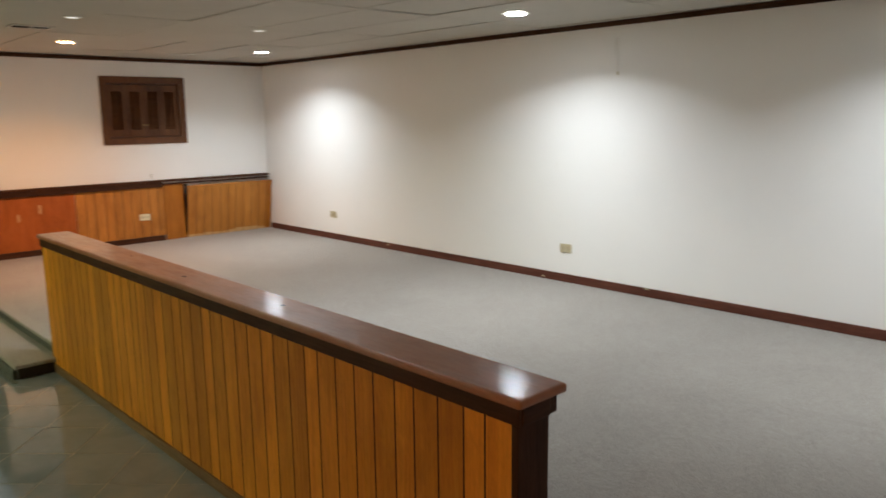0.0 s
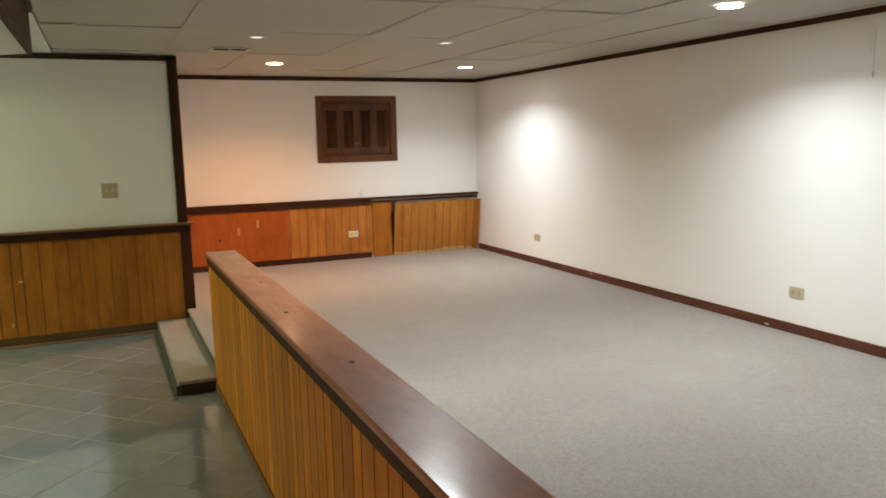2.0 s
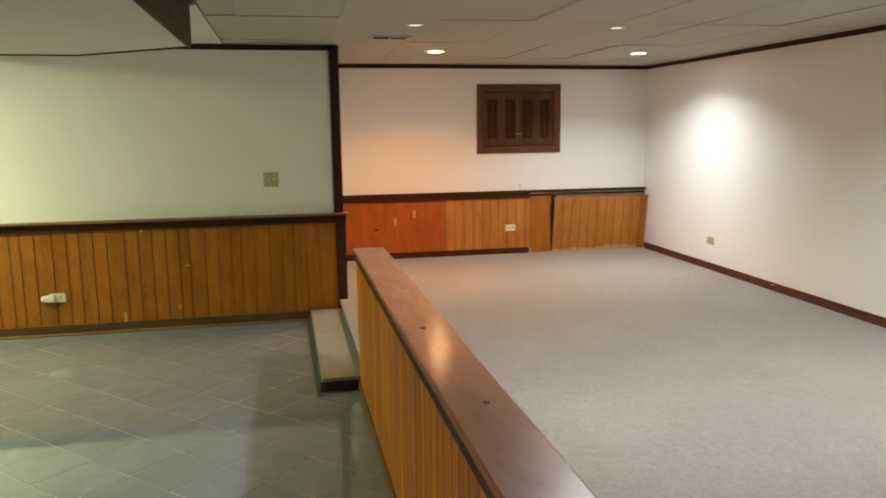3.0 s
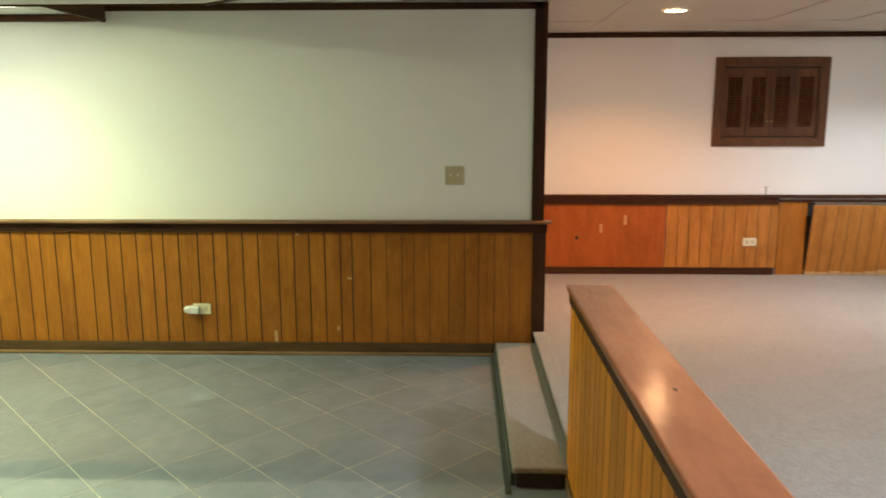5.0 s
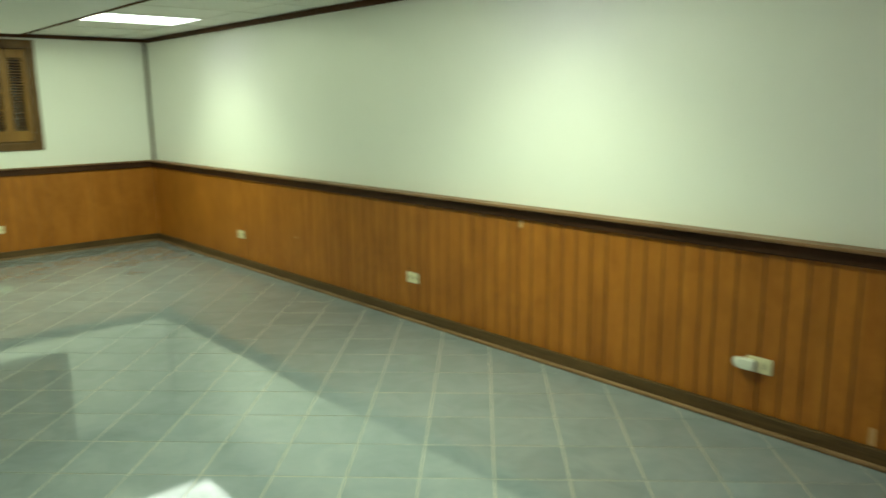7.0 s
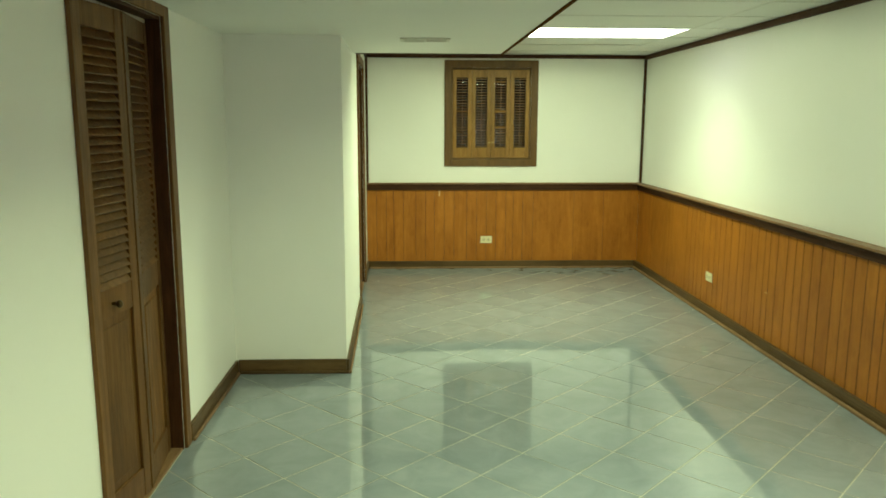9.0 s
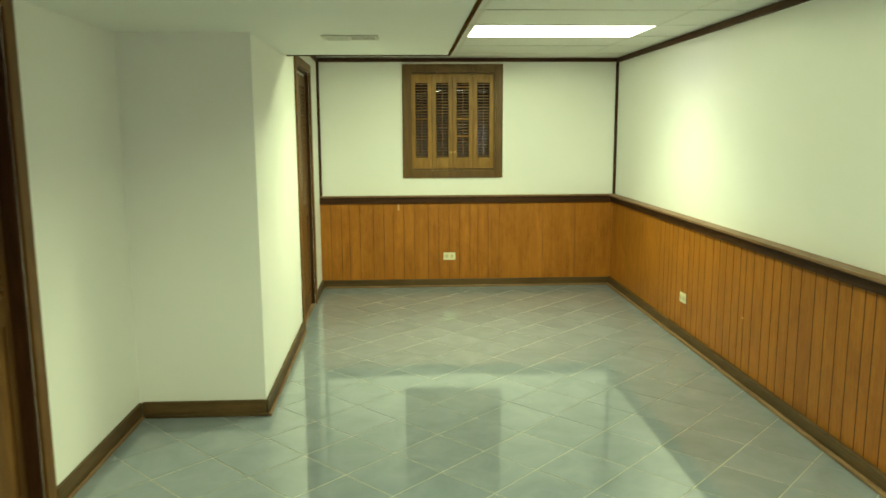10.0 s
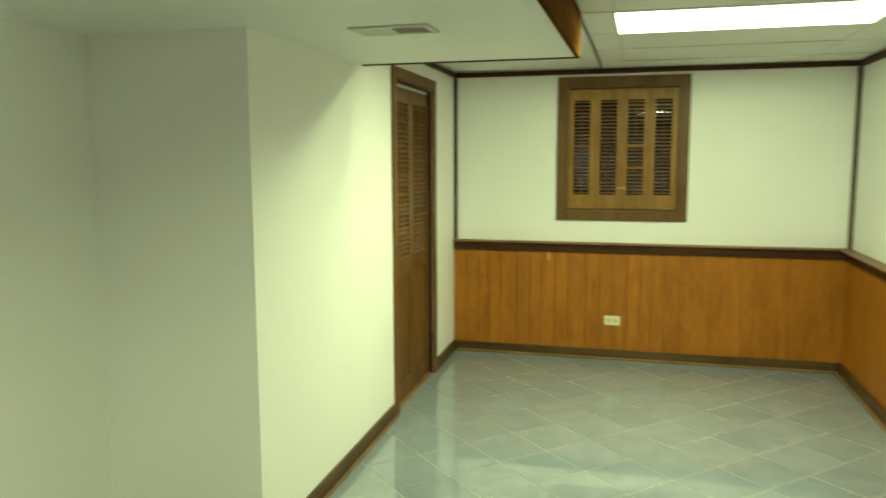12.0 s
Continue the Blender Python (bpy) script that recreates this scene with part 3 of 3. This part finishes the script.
part("end_post", one_box(HX0, HX1, HY1 - 0.022, HY1, 0.0, HTOP - 0.026, bevel=0.003), PINE, half, "honey pine end board")
part("base_strip", one_box(HX0 - 0.012, HX0 + 0.001, HY0 + 0.022, HY1, 0.0, 0.05, bevel=0.003), SHOE_Y, half, "brown base strip")
PINE_W = [0.10, 0.095, 0.10, 0.085, 0.10, 0.10, 0.078, 0.10]
planks(half, pose(HX0, HY1 - 0.022, 0, 0, 0, -90), HY1 - HY0 - 0.044, 0.02, HTOP - 0.03, PINE_W, PINE, 0.0028, 0.0006)
planks(half, pose(HX1, HY0 + 0.022, 0, 0, 0, 90), HY1 - HY0 - 0.044, CARPET_Z, HTOP - 0.03, PINE_W, PINE, 0.0028, 0.0006)
for y, dx, s in ((3.62, -0.015, 0.9), (2.86, 0.012, 0.8), (4.3, 0.02, 0.5)):
    part("knot", disc(bmesh.new(), 0.011 * s, 0, 0.0008, 14, Matrix.Translation((2.03 + dx, y, HTOP - 0.0002)) @ Matrix.Diagonal((1, 1.5, 1, 1))), KNOT, half, "dark knot in the cap")

# ---- carpeted step ----
step = thing("carpeted_step", "beige carpeted step with shade-darkened green riser", "step", kind="structure")
bm = one_box(1.722, 1.984, 5.415, NW - 0.052, STEP_Z - 0.032, STEP_Z, bevel=0.011)
part("tread", bm, CARPET_STEP, step)
part("riser", one_box(1.712, 1.980, 5.432, NW - 0.052, 0.0, STEP_Z - 0.030, bevel=0.003), RISER, step, "dark green carpet riser, overhang shade in its colour")
part("end_flap", one_box(1.735, 1.932, 5.411, 5.434, 0.004, STEP_Z - 0.022, bevel=0.006), DARK_CARPET, step, "dark brown carpet end")
part("upper_riser", one_box(1.972, 1.986, 5.49, NW - 0.046, STEP_Z, CARPET_Z - 0.018, bevel=0.003), RISER, step, "dark green carpet riser, overhang shade in its colour")
part("nosing", one_box(1.962, 2.05, 5.49, NW - 0.046, CARPET_Z - 0.020, CARPET_Z + 0.004, bevel=0.009), CARPET_STEP, step, "rounded carpet nosing")
# thin strip painted as the tread's shadow on the floor
part("floor_strip", one_box(1.690, 1.716, 5.36, NW - 0.058, 0.0, 0.004, bevel=0.001), RISER, step, "dark strip standing in for the tread's shadow")


# ---- windows with shutters ----
def louvers(parent, x0, x1, z0, z1, n, mat, tilt, y=0.0, rnd=None, thick=0.006, deep=0.030, turned={}):
    me = mesh_of("louver", one_box(-(x1 - x0) / 2, (x1 - x0) / 2, -deep / 2, deep / 2, -thick / 2, thick / 2, bevel=0.0018), mat)
    for k in range(n):
        ob = new("louver", me)
        ob.parent = parent
        t = tilt + (rnd.uniform(-5, 5) if rnd else 0) + turned.get(k, 0)
        ob.matrix_basis = pose((x0 + x1) / 2, y, z0 + (k + 0.5) * (z1 - z0) / n, t)


def shuttered_window(name, m, w, h, trim, shutter, mat, frame_mat, n, top_rail, bottom_rail, seed, label, askew={}, tilt=-5, deep=0.024):
    """Origin at the opening's lower corner; x along the wall, y into it."""
    rnd = random.Random(seed)
    win = thing(name, label, "window", m, "structure")
    bm = bmesh.new()
    bx(bm, -trim, 0, -0.016, 0.0, -trim, h + trim, bevel=0.003)
    bx(bm, w, w + trim, -0.016, 0.0, -trim, h + trim, bevel=0.003)
    bx(bm, 0, w, -0.016, 0.0, h, h + trim, bevel=0.003)
    bx(bm, 0, w, -0.018, 0.0, -trim, 0, bevel=0.003)
    part("window_frame", bm, frame_mat, win, "mitred wooden casing")
    bm = bmesh.new()
    for a in ((0, 0.012, 0.001, 0.15, 0, h), (w - 0.012, w, 0.001, 0.15, 0, h), (0.012, w - 0.012, 0.001, 0.15, h - 0.012, h), (0.012, w - 0.012, 0.001, 0.15, 0, 0.012)):
        bx(bm, *a)
    part("jamb", bm, frame_mat, win)
    glass = part("pane", one_box(0.012, w - 0.012, 0.125, 0.130, 0.012, h - 0.012), GLASS, win, "dark night window pane")
    glass.visible_shadow = False
    part("mullion", one_box(w / 2 - 0.015, w / 2 + 0.015, 0.115, 0.124, 0.012, h - 0.012), frame_mat, win)
    pw = (w - 0.034) / 4
    for k in range(4):
        x0 = 0.014 + k * (pw + 0.002)
        x1, z0, z1 = x0 + pw, 0.016, h - 0.018
        leaf = part("shutter", shutter_leaf(x0, x1, z0, z1, pw, top_rail, bottom_rail), mat, win, "hinged louvered shutter leaf")
        s = pw * 0.20
        louvers(leaf, x0 + s, x1 - s, z0 + bottom_rail, z1 - top_rail, n, mat, tilt, 0.022, rnd, 0.005, deep, askew.get(k, {}))
        part("tilt_rod", one_box((x0 + x1) / 2 - 0.004, (x0 + x1) / 2 + 0.004, 0.002, 0.009, z0 + bottom_rail + 0.01, z1 - top_rail + 0.006, bevel=0.0015), WALNUT, leaf)
        if k in (1, 2):
            kx = x1 - s * 0.45 if k == 1 else x0 + s * 0.45
            bm = disc(bmesh.new(), 0.008, 0, 0.018, 14, pose(kx, 0.006, z0 + bottom_rail + 0.05, 90))
            part("knob", bm, BRASS, leaf, "small brass knob")
    return win


def shutter_leaf(x0, x1, z0, z1, pw, top_rail, bottom_rail):
    s = pw * 0.20
    bm = bmesh.new()
    bx(bm, x0, x0 + s, 0.008, 0.034, z0, z1, bevel=0.003)
    bx(bm, x1 - s, x1, 0.008, 0.034, z0, z1, bevel=0.003)
    bx(bm, x0 + s, x1 - s, 0.009, 0.033, z0, z0 + bottom_rail, bevel=0.003)
    bx(bm, x0 + s, x1 - s, 0.009, 0.033, z1 - top_rail, z1, bevel=0.003)
    return bm


shuttered_window("window_west", pose(WX0, 5.262, 1.115, 0, 0, 90), 0.800, 0.910, 0.070, None, SHUTTER, FRAME_OAK, 26, 0.080, 0.105, 5,
                 "four honey-stained louvered shutters in a brown casing", {0: {13: -25}, 2: {7: 70, 13: 70, 24: -30}})
shuttered_window("window_north", pose(3.682, NE, 1.337), 0.812, 0.601, 0.068, None, WALNUT, WALNUT, 18, 0.075, 0.075, 9,
                 "four walnut louvered shutters in a dark casing", {}, 48, 0.032)


# ---- louvered bifold doors ----
def bifold_door(name, m, w, h, trim, recess, label, knob_leaf, n=34, fold=0.0):
    """Origin at the opening's lower corner; x along the wall, y into it."""
    door = thing(name, label, "door", m, "structure")
    bm = bmesh.new()
    bx(bm, -trim, 0, -0.016, 0.0, 0, h + trim, bevel=0.003)
    bx(bm, w, w + trim, -0.016, 0.0, 0, h + trim, bevel=0.003)
    bx(bm, 0, w, -0.016, 0.0, h, h + trim, bevel=0.003)
    part("door_frame", bm, DOOR_WOOD, door, "brown wooden casing")
    bm = bmesh.new()
    bx(bm, 0.0, 0.014, 0.001, 0.118, 0, h)
    bx(bm, w - 0.014, w, 0.001, 0.118, 0, h)
    bx(bm, 0.014, w - 0.014, 0.001, 0.118, h - 0.014, h)
    part("jamb", bm, DARK_V, door)
    part("threshold", one_box(0.014, w - 0.014, 0.004, 0.118, 0.0, 0.010, bevel=0.002), SHOE, door, "tan wooden threshold")
    part("track", one_box(0.014, w - 0.014, recess + 0.004, recess + 0.024, h - 0.030, h - 0.014), VENT, door, "pale metal track")
    lw = (w - 0.036) / 2
    for k in range(2):
        x0 = 0.017 + k * (lw + 0.002)
        x1, z0, z1, s = x0 + lw, 0.014, h - 0.034, 0.052
        y0, y1 = recess, recess + 0.028
        zr0, zr1 = 0.79, 0.90
        bm = bmesh.new()
        bx(bm, x0, x0 + s, y0, y1, z0, z1, bevel=0.003)
        bx(bm, x1 - s, x1, y0, y1, z0, z1, bevel=0.003)
        for a, b in ((z0, z0 + 0.12), (zr0, zr1), (z1 - 0.085, z1)):
            bx(bm, x0 + s, x1 - s, y0 + 0.001, y1 - 0.001, a, b, bevel=0.003)
        leaf = part("door_leaf", bm, DOOR_WOOD, door, "half-louvered folding leaf")
        bm = bmesh.new()
        bx(bm, x0 + s - 0.004, x1 - s + 0.004, y0 + 0.012, y1 - 0.008, z0 + 0.115, zr0 + 0.005)
        bx(bm, x0 + s + 0.035, x1 - s - 0.035, y0 + 0.005, y0 + 0.014, z0 + 0.155, zr0 - 0.035, bevel=0.004)
        part("lower_panel", bm, DOOR_WOOD, leaf, "raised lower wooden panel")
        louvers(leaf, x0 + s, x1 - s, zr1, z1 - 0.085, n, DOOR_WOOD, 52, (y0 + y1) / 2, None, 0.006, 0.048)
        if k == knob_leaf:
            kx = (x0 + x1) / 2
            bm = bmesh.new()
            disc(bm, 0.007, 0, 0.020, 14, pose(kx, y0 + 0.001, 0.838, 90))
            bmesh.ops.create_uvsphere(bm, u_segments=14, v_segments=9, radius=0.015, matrix=pose(kx, y0 - 0.026, 0.838) @ Matrix.Diagonal((1, 0.8, 1, 1)))
            part("knob", bm, BRONZE, leaf, "small dark bronze knob")
        hinge = Matrix.Translation((x0 if k == 0 else x1, y1, 0))
        leaf.matrix_basis = hinge @ pose(0, 0, 0, 0, 0, -fold if k == 0 else fold) @ hinge.inverted()
    return door


bifold_door("door_closet", pose(CL1, CLOSET, 0, 0, 0, 180), CL1 - CL0, CL_TOP, 0.07, 0.055, "walnut-stained half-louvered bifold closet door, barely open", 0, 30, 7.0)
bifold_door("door_end", SKEW @ pose(DOOR1, DOORWALL, 0, 0, 0, 180), DOOR1 - DOOR0, DOOR_TOP, 0.066, 0.028, "walnut-stained half-louvered bifold door, closed", -1, 32)


# ---- electrical fittings ----
def outlet(m, label, mat, face):
    o = thing("wall_outlet", label, "outlet", m, group="wall outlets")
    part("plate", one_box(-0.058, 0.058, -0.006, 0.001, -0.036, 0.036, bevel=0.0025), mat, o)
    for dx in (-0.024, 0.024):
        soc = part("socket", disc(bmesh.new(), 0.017, 0, 0.004, 20, pose(dx, -0.0045, 0, 90)), face, o)
        bm = bmesh.new()
        for dz in (-0.006, 0.006):
            bx(bm, dx - 0.005, dx + 0.004, -0.0092, -0.0080, dz - 0.0012, dz + 0.0012)
        part("slot", bm, SLOT, soc)
    return o


out_n = outlet(pose(-5.04, NW - 0.026, 0.296), "ivory duplex outlet on oak paneling", IVORY, CREAM)
for x in (-2.595, -0.19):
    o = copy_thing(out_n, pose(x, NW - 0.026, 0.297))
tagged(o, "ivory duplex outlet with a night light plugged in")
copy_thing(out_n, pose(WX0 + 0.026, 5.624, 0.297, 0, 0, 90))
far = copy_thing(out_n, pose(3.990, NE - 0.018, 0.448))
tagged(far, "ivory duplex outlet on light oak paneling")
out_e = outlet(pose(EX1 - 0.001, 7.584, 0.444, 0, 0, -90), "almond duplex outlet on the white wall", ALMOND, TAN)
copy_thing(out_e, pose(EX1 - 0.001, 4.276, 0.444, 0, 0, -90))
light = thing("night_light", "small white plug-in night light in the outlet", "night light", pose(-0.252, NW - 0.034, 0.297))
bm = bmesh.new()
bx(bm, -0.020, 0.052, -0.032, 0.0, -0.026, 0.026, bevel=0.008)
part("body", bm, WHITE_PL, light)
bm = bmesh.new()
bmesh.ops.create_uvsphere(bm, u_segments=18, v_segments=10, radius=0.026, matrix=pose(-0.022, -0.016, 0) @ Matrix.Diagonal((1.15, 0.7, 1, 1)))
part("shade", bm, WHITE_PL, light, "rounded white shade")

sw = thing("light_switch", "almond double light switch plate on the white wall", "switch", pose(1.453, NW, 1.164))
part("plate", one_box(-0.058, 0.058, -0.007, 0.001, -0.058, 0.058, bevel=0.003), ALMOND, sw)
for dx in (-0.023, 0.023):
    part("toggle", one_box(dx - 0.005, dx + 0.005, -0.016, -0.006, -0.004, 0.012, bevel=0.002), WHITE_PL, sw)


# ---- ceiling fittings ----
def downlight(m, lens, label, r=0.070):
    d = thing("recessed_light", label, "ceiling light", m, group="recessed ceiling lights")
    bm = bmesh.new()
    n = 36
    prof = ((r + 0.018, 0.000), (r + 0.014, -0.006), (r, -0.007), (r - 0.006, 0.003))
    rings = [[bm.verts.new((q * math.cos(2 * math.pi * k / n), q * math.sin(2 * math.pi * k / n), z)) for k in range(n)] for q, z in prof]
    for a, b in zip(rings, rings[1:]):
        for k in range(n):
            bm.faces.new((a[k], a[(k + 1) % n], b[(k + 1) % n], b[k]))
    part("trim_ring", bm, TBAR, d, "white trim ring")
    part("lens", disc(bmesh.new(), r - 0.004, -0.004, 0.001, 32), lens, d, "glowing frosted lens")
    return d


CANS = [(2.895, 7.64, True), (4.78, 7.60, False), (2.91, 4.22, False), (4.695, 4.055, False), (4.70, 1.45, False)]
for x, y, warm in CANS:
    downlight(pose(x, y, ceiling_at(y) - 0.001), WARM_GLOW if warm else CAN_GLOW,
              "lit recessed ceiling light with a warm lens" if warm else "lit recessed ceiling light with a cool white lens")
    area_lamp("can_lamp", pose(x, y, ceiling_at(y) - 0.012), 0.14, 0.14, WARM_W if warm else CAN_W, WARM if warm else COOL, "DISK", 136)
# behind the walk, under the soffit: unseen lamp added to warm the half wall
downlight(pose(-0.15, 0.9, SOFFIT - 0.001), WARM_GLOW, "added unseen recessed light that warms the half wall's near end")
area_lamp("added_fill_lamp", pose(-0.15, 0.9, SOFFIT - 0.012), 0.14, 0.14, 12.0, (1.0, 0.48, 0.17), "DISK", 170)
# weak glow added so these small discs show brighter than the ceiling
for x, y in ((2.42, 5.97), (3.795, 5.935)):
    downlight(pose(x, y, ceiling_at(y) - 0.001), DIM_GLOW, "small round ceiling fixture with added weak glow", 0.040)


def troffer(m, lx, ly):
    t = thing("fluorescent_light", "lit fluorescent ceiling panel with a glowing white trough", "ceiling light", m, group="fluorescent ceiling panels")
    bm = bmesh.new()
    for a in ((0, 0.012, 0, ly), (lx - 0.012, lx, 0, ly), (0.012, lx - 0.012, 0, 0.012), (0.012, lx - 0.012, ly - 0.012, ly)):
        bx(bm, *a, -0.004, 0.105)
    part("frame", bm, TBAR, t, "white metal frame")
    part("diffuser", one_box(0.012, lx - 0.012, 0.012, ly - 0.012, 0.088, 0.094), TUBE_GLOW, t, "glowing white diffuser")
    # sides given the diffuser's glow so the panel looks bright from aside
    for a in ((0.013, 0.016, 0.013, ly - 0.013), (lx - 0.016, lx - 0.013, 0.013, ly - 0.013), (0.016, lx - 0.016, 0.013, 0.016), (0.016, lx - 0.016, ly - 0.016, ly - 0.013)):
        part("glow_side", one_box(*a, -0.003, 0.088), TUBE_GLOW, t, "trough side made to glow so the panel looks filled")
    return t


for L in (L1, L2):
    troffer(pose(L[0], L[2], CEIL_T), L[1] - L[0], L[3] - L[2])
    for side in (-1, 1):   # lamp pair shifted and tilted to soften the north wall's hot spot
        area_lamp("tube_lamp", pose((L[0] + L[1]) / 2 + side * 0.15, (L[2] + L[3]) / 2 - 0.34, CEIL_T + 0.040, -9, side * 24), 0.10, 0.36, TROFFER_W, TUBE, "RECTANGLE", 166)


def vent(m, w, d, n, label, slat_mat=SLOT, half_w=0.004):
    v = thing("ceiling_vent", label, "vent", m)
    bm = bmesh.new()
    e = 0.022
    for a in ((0, w, 0, e), (0, w, d - e, d), (0, e, e, d - e), (w - e, w, e, d - e), (w / 2 - 0.006, w / 2 + 0.006, e, d - e)):
        bx(bm, *a, -0.008, 0.0, bevel=0.002)
    part("frame", bm, VENT, v)
    part("backing", one_box(e, w - e, e, d - e, -0.002, -0.0005), SLOT, v, "dark duct opening")
    me = mesh_of("slat", one_box(0.001, w / 2 - e - 0.007, -half_w, half_w, -0.0008, 0.0008), slat_mat)
    for side in (0, 1):
        for k in range(n):
            s = new("slat", me)
            s.parent = v
            s.matrix_basis = pose(e if side == 0 else w / 2 + 0.006, e + (k + 0.5) * (d - 2 * e) / n, -0.006, -35 if side == 0 else 12)
    return v


vent(pose(-3.82, 4.80, SOFFIT - 0.001, 0, 0, 90), 0.29, 0.16, 7, "white metal ceiling vent in the soffit", VENT, 0.009)
vent(pose(2.21, 6.58, ceiling_at(6.67) - 0.001), 0.29, 0.17, 4, "pale metal ceiling vent with dark slots")

# two thin strings left hanging on the east wall
strings = thing("hanging_strings", "two thin grey strings hanging on the white wall", "string", pose(EX1 - 0.004, 3.83, 2.10))
for dy, ln in ((0.012, 0.13), (-0.012, 0.26)):
    part("string", disc(bmesh.new(), 0.0016, -ln, 0.0, 6, Matrix.Translation((0, dy, 0))), VENT, strings)
part("toggle", disc(bmesh.new(), 0.005, -0.275, -0.245, 8, Matrix.Translation((0, -0.012, 0))), ALMOND, strings, "small plastic toggle")

# small marks
for x, z, w, h in ((0.78, 0.504, 0.016, 0.006), (0.70, 0.17, 0.006, 0.016), (0.289, 0.115, 0.011, 0.038), (-1.62, 0.775, 0.012, 0.022), (0.45, 0.79, 0.012, 0.008)):
    solid("scar", one_box(x - w, x + w, NW - 0.0265, NW - 0.0235, z - h, z + h, bevel=0.001), SCAR, "pale chipped mark on the paneling", "mark", "")

for y, z, w, h in ((5.143, 0.772, 0.008, 0.030),):
    solid("scar", one_box(WX0 + 0.0235, WX0 + 0.0265, y - w, y + w, z - h, z + h, bevel=0.001), SCAR, "pale chipped mark on the paneling", "mark", "")
solid("scar", one_box(-4.105, -4.081, NW - 0.0265, NW - 0.0235, 0.381, 0.391, bevel=0.001), SCAR, "small pale chip on the paneling", "mark", "")
for y, z in ((4.50, 0.180), (3.50, 0.222), (6.59, 0.208)):
    solid("scar", one_box(EX1 - 0.0172, EX1 - 0.0150, y - 0.017, y + 0.017, z - 0.006, z + 0.006, bevel=0.0008), TAN, "small pale scuff on the baseboard", "mark", "")
# small hook left on the far wall above the rail
hook = thing("wall_hook", "small white plastic hook on the wall above the rail", "hook", pose(4.108, NE, 0.880))
part("bar", one_box(-0.024, 0.024, -0.012, 0.001, 0.040, 0.050, bevel=0.002), WHITE_PL, hook)
part("stem", one_box(-0.007, 0.007, -0.009, 0.001, -0.018, 0.040, bevel=0.002), WHITE_PL, hook)

# ---- planks and tiles ----
planks(wall_nt, pose(WX0 + 0.024, NW - 0.024, 0), 1.40, 0.02, 0.815, [0.46, 0.48, 0.46], PANEL, 0.0008, 0.0003)
planks(wall_nt, pose(0.92, NW - 0.024, 0), END - 0.062 - 0.92, 0.02, 0.815, RANDOM_GROOVES, PANEL, 0.0015, 0.0004)
planks(wall_nt, pose(WX0 + 1.424, NW - 0.024, 0), 0.92 - WX0 - 1.424, 0.02, 0.815, RANDOM_GROOVES, PANEL, 0.0032, 0.0008)
planks(wall_w, pose(WX0 + 0.024, DOORWALL - 0.065, 0, 0, 0, 90), 1.70, 0.02, 0.815, RANDOM_GROOVES, PANEL, 0.0014, 0.0004)
planks(wall_w, pose(WX0 + 0.024, DOORWALL + 1.635, 0, 0, 0, 90), NW - DOORWALL - 1.659, 0.02, 0.815, [0.42, 0.31, 0.36], PANEL, 0.0010, 0.0003)

TS, U0, V0 = 0.2965, 1.391, 6.198


def clip_poly(poly, a, b, c):
    """The part of a polygon where a x + b y <= c."""
    out = []
    for (x0, y0), (x1, y1) in zip(poly, poly[1:] + poly[:1]):
        d0, d1 = a * x0 + b * y0 - c, a * x1 + b * y1 - c
        if d0 <= 0:
            out.append((x0, y0))
        if (d0 < 0 < d1) or (d1 < 0 < d0):
            k = d0 / (d0 - d1)
            out.append((x0 + k * (x1 - x0), y0 + k * (y1 - y0)))
    return out


def bounded(poly, x0, x1, y0, y1):
    for a, b, c in ((-1, 0, -x0), (1, 0, x1), (0, -1, -y0), (0, 1, y1)):
        poly = clip_poly(poly, a, b, c) if len(poly) > 2 else []
    return poly


half_t = TS / 2 - 0.0018
bm = one_box(-half_t, half_t, -half_t, half_t, -0.005, 0.0, bevel=0.0012)
bm.normal_update()
for f in bm.faces:
    f.material_index = 0 if abs(f.normal.z) > 0.99 else 1
tile_whole = mesh_of("tile", bm, TILE, TILE_EDGE)
rest = bmesh.new()
R2 = math.sqrt(0.5)
count = 0
REGIONS = ((WX0, PIER, DOORWALL - 0.07, NW), (PIER, 1.985, CLOSET, NW), (BACK + 0.12, 1.985, SOUTH, CLOSET))
for i in range(-40, 60):
    for j in range(-40, 60):
        u, v = U0 + (i + 0.5) * TS, V0 + (j + 0.5) * TS
        cx, cy = (u - v) * R2, (u + v) * R2
        if not (WX0 - 0.3 < cx < 2.3 and SOUTH - 0.3 < cy < NW + 0.3):
            continue
        corners = [(cx, cy - half_t / R2), (cx + half_t / R2, cy), (cx, cy + half_t / R2), (cx - half_t / R2, cy)]
        inside = any(all(r[0] <= x <= r[1] and r[2] <= y <= r[3] for x, y in corners) for r in REGIONS)
        if inside and count < 300 and cy > CLOSET:
            t = new("tile", tile_whole)
            t.parent = floor_t
            t.matrix_basis = pose(cx, cy, random.uniform(-0.0003, 0.0003), random.uniform(-0.15, 0.15), random.uniform(-0.15, 0.15), 45 + 90 * random.randint(0, 3))
            count += 1
            continue
        for r in REGIONS:
            p = bounded(corners, *r)
            if len(p) > 2:
                prism(rest, p, -0.005, 0.0)
bmesh.ops.remove_doubles(rest, verts=rest.verts, dist=0.00005)
cut = part("cut_tiles", rest, TILE, floor_t, "tiles cut along the walls")
cut["kind"] = "stuff"
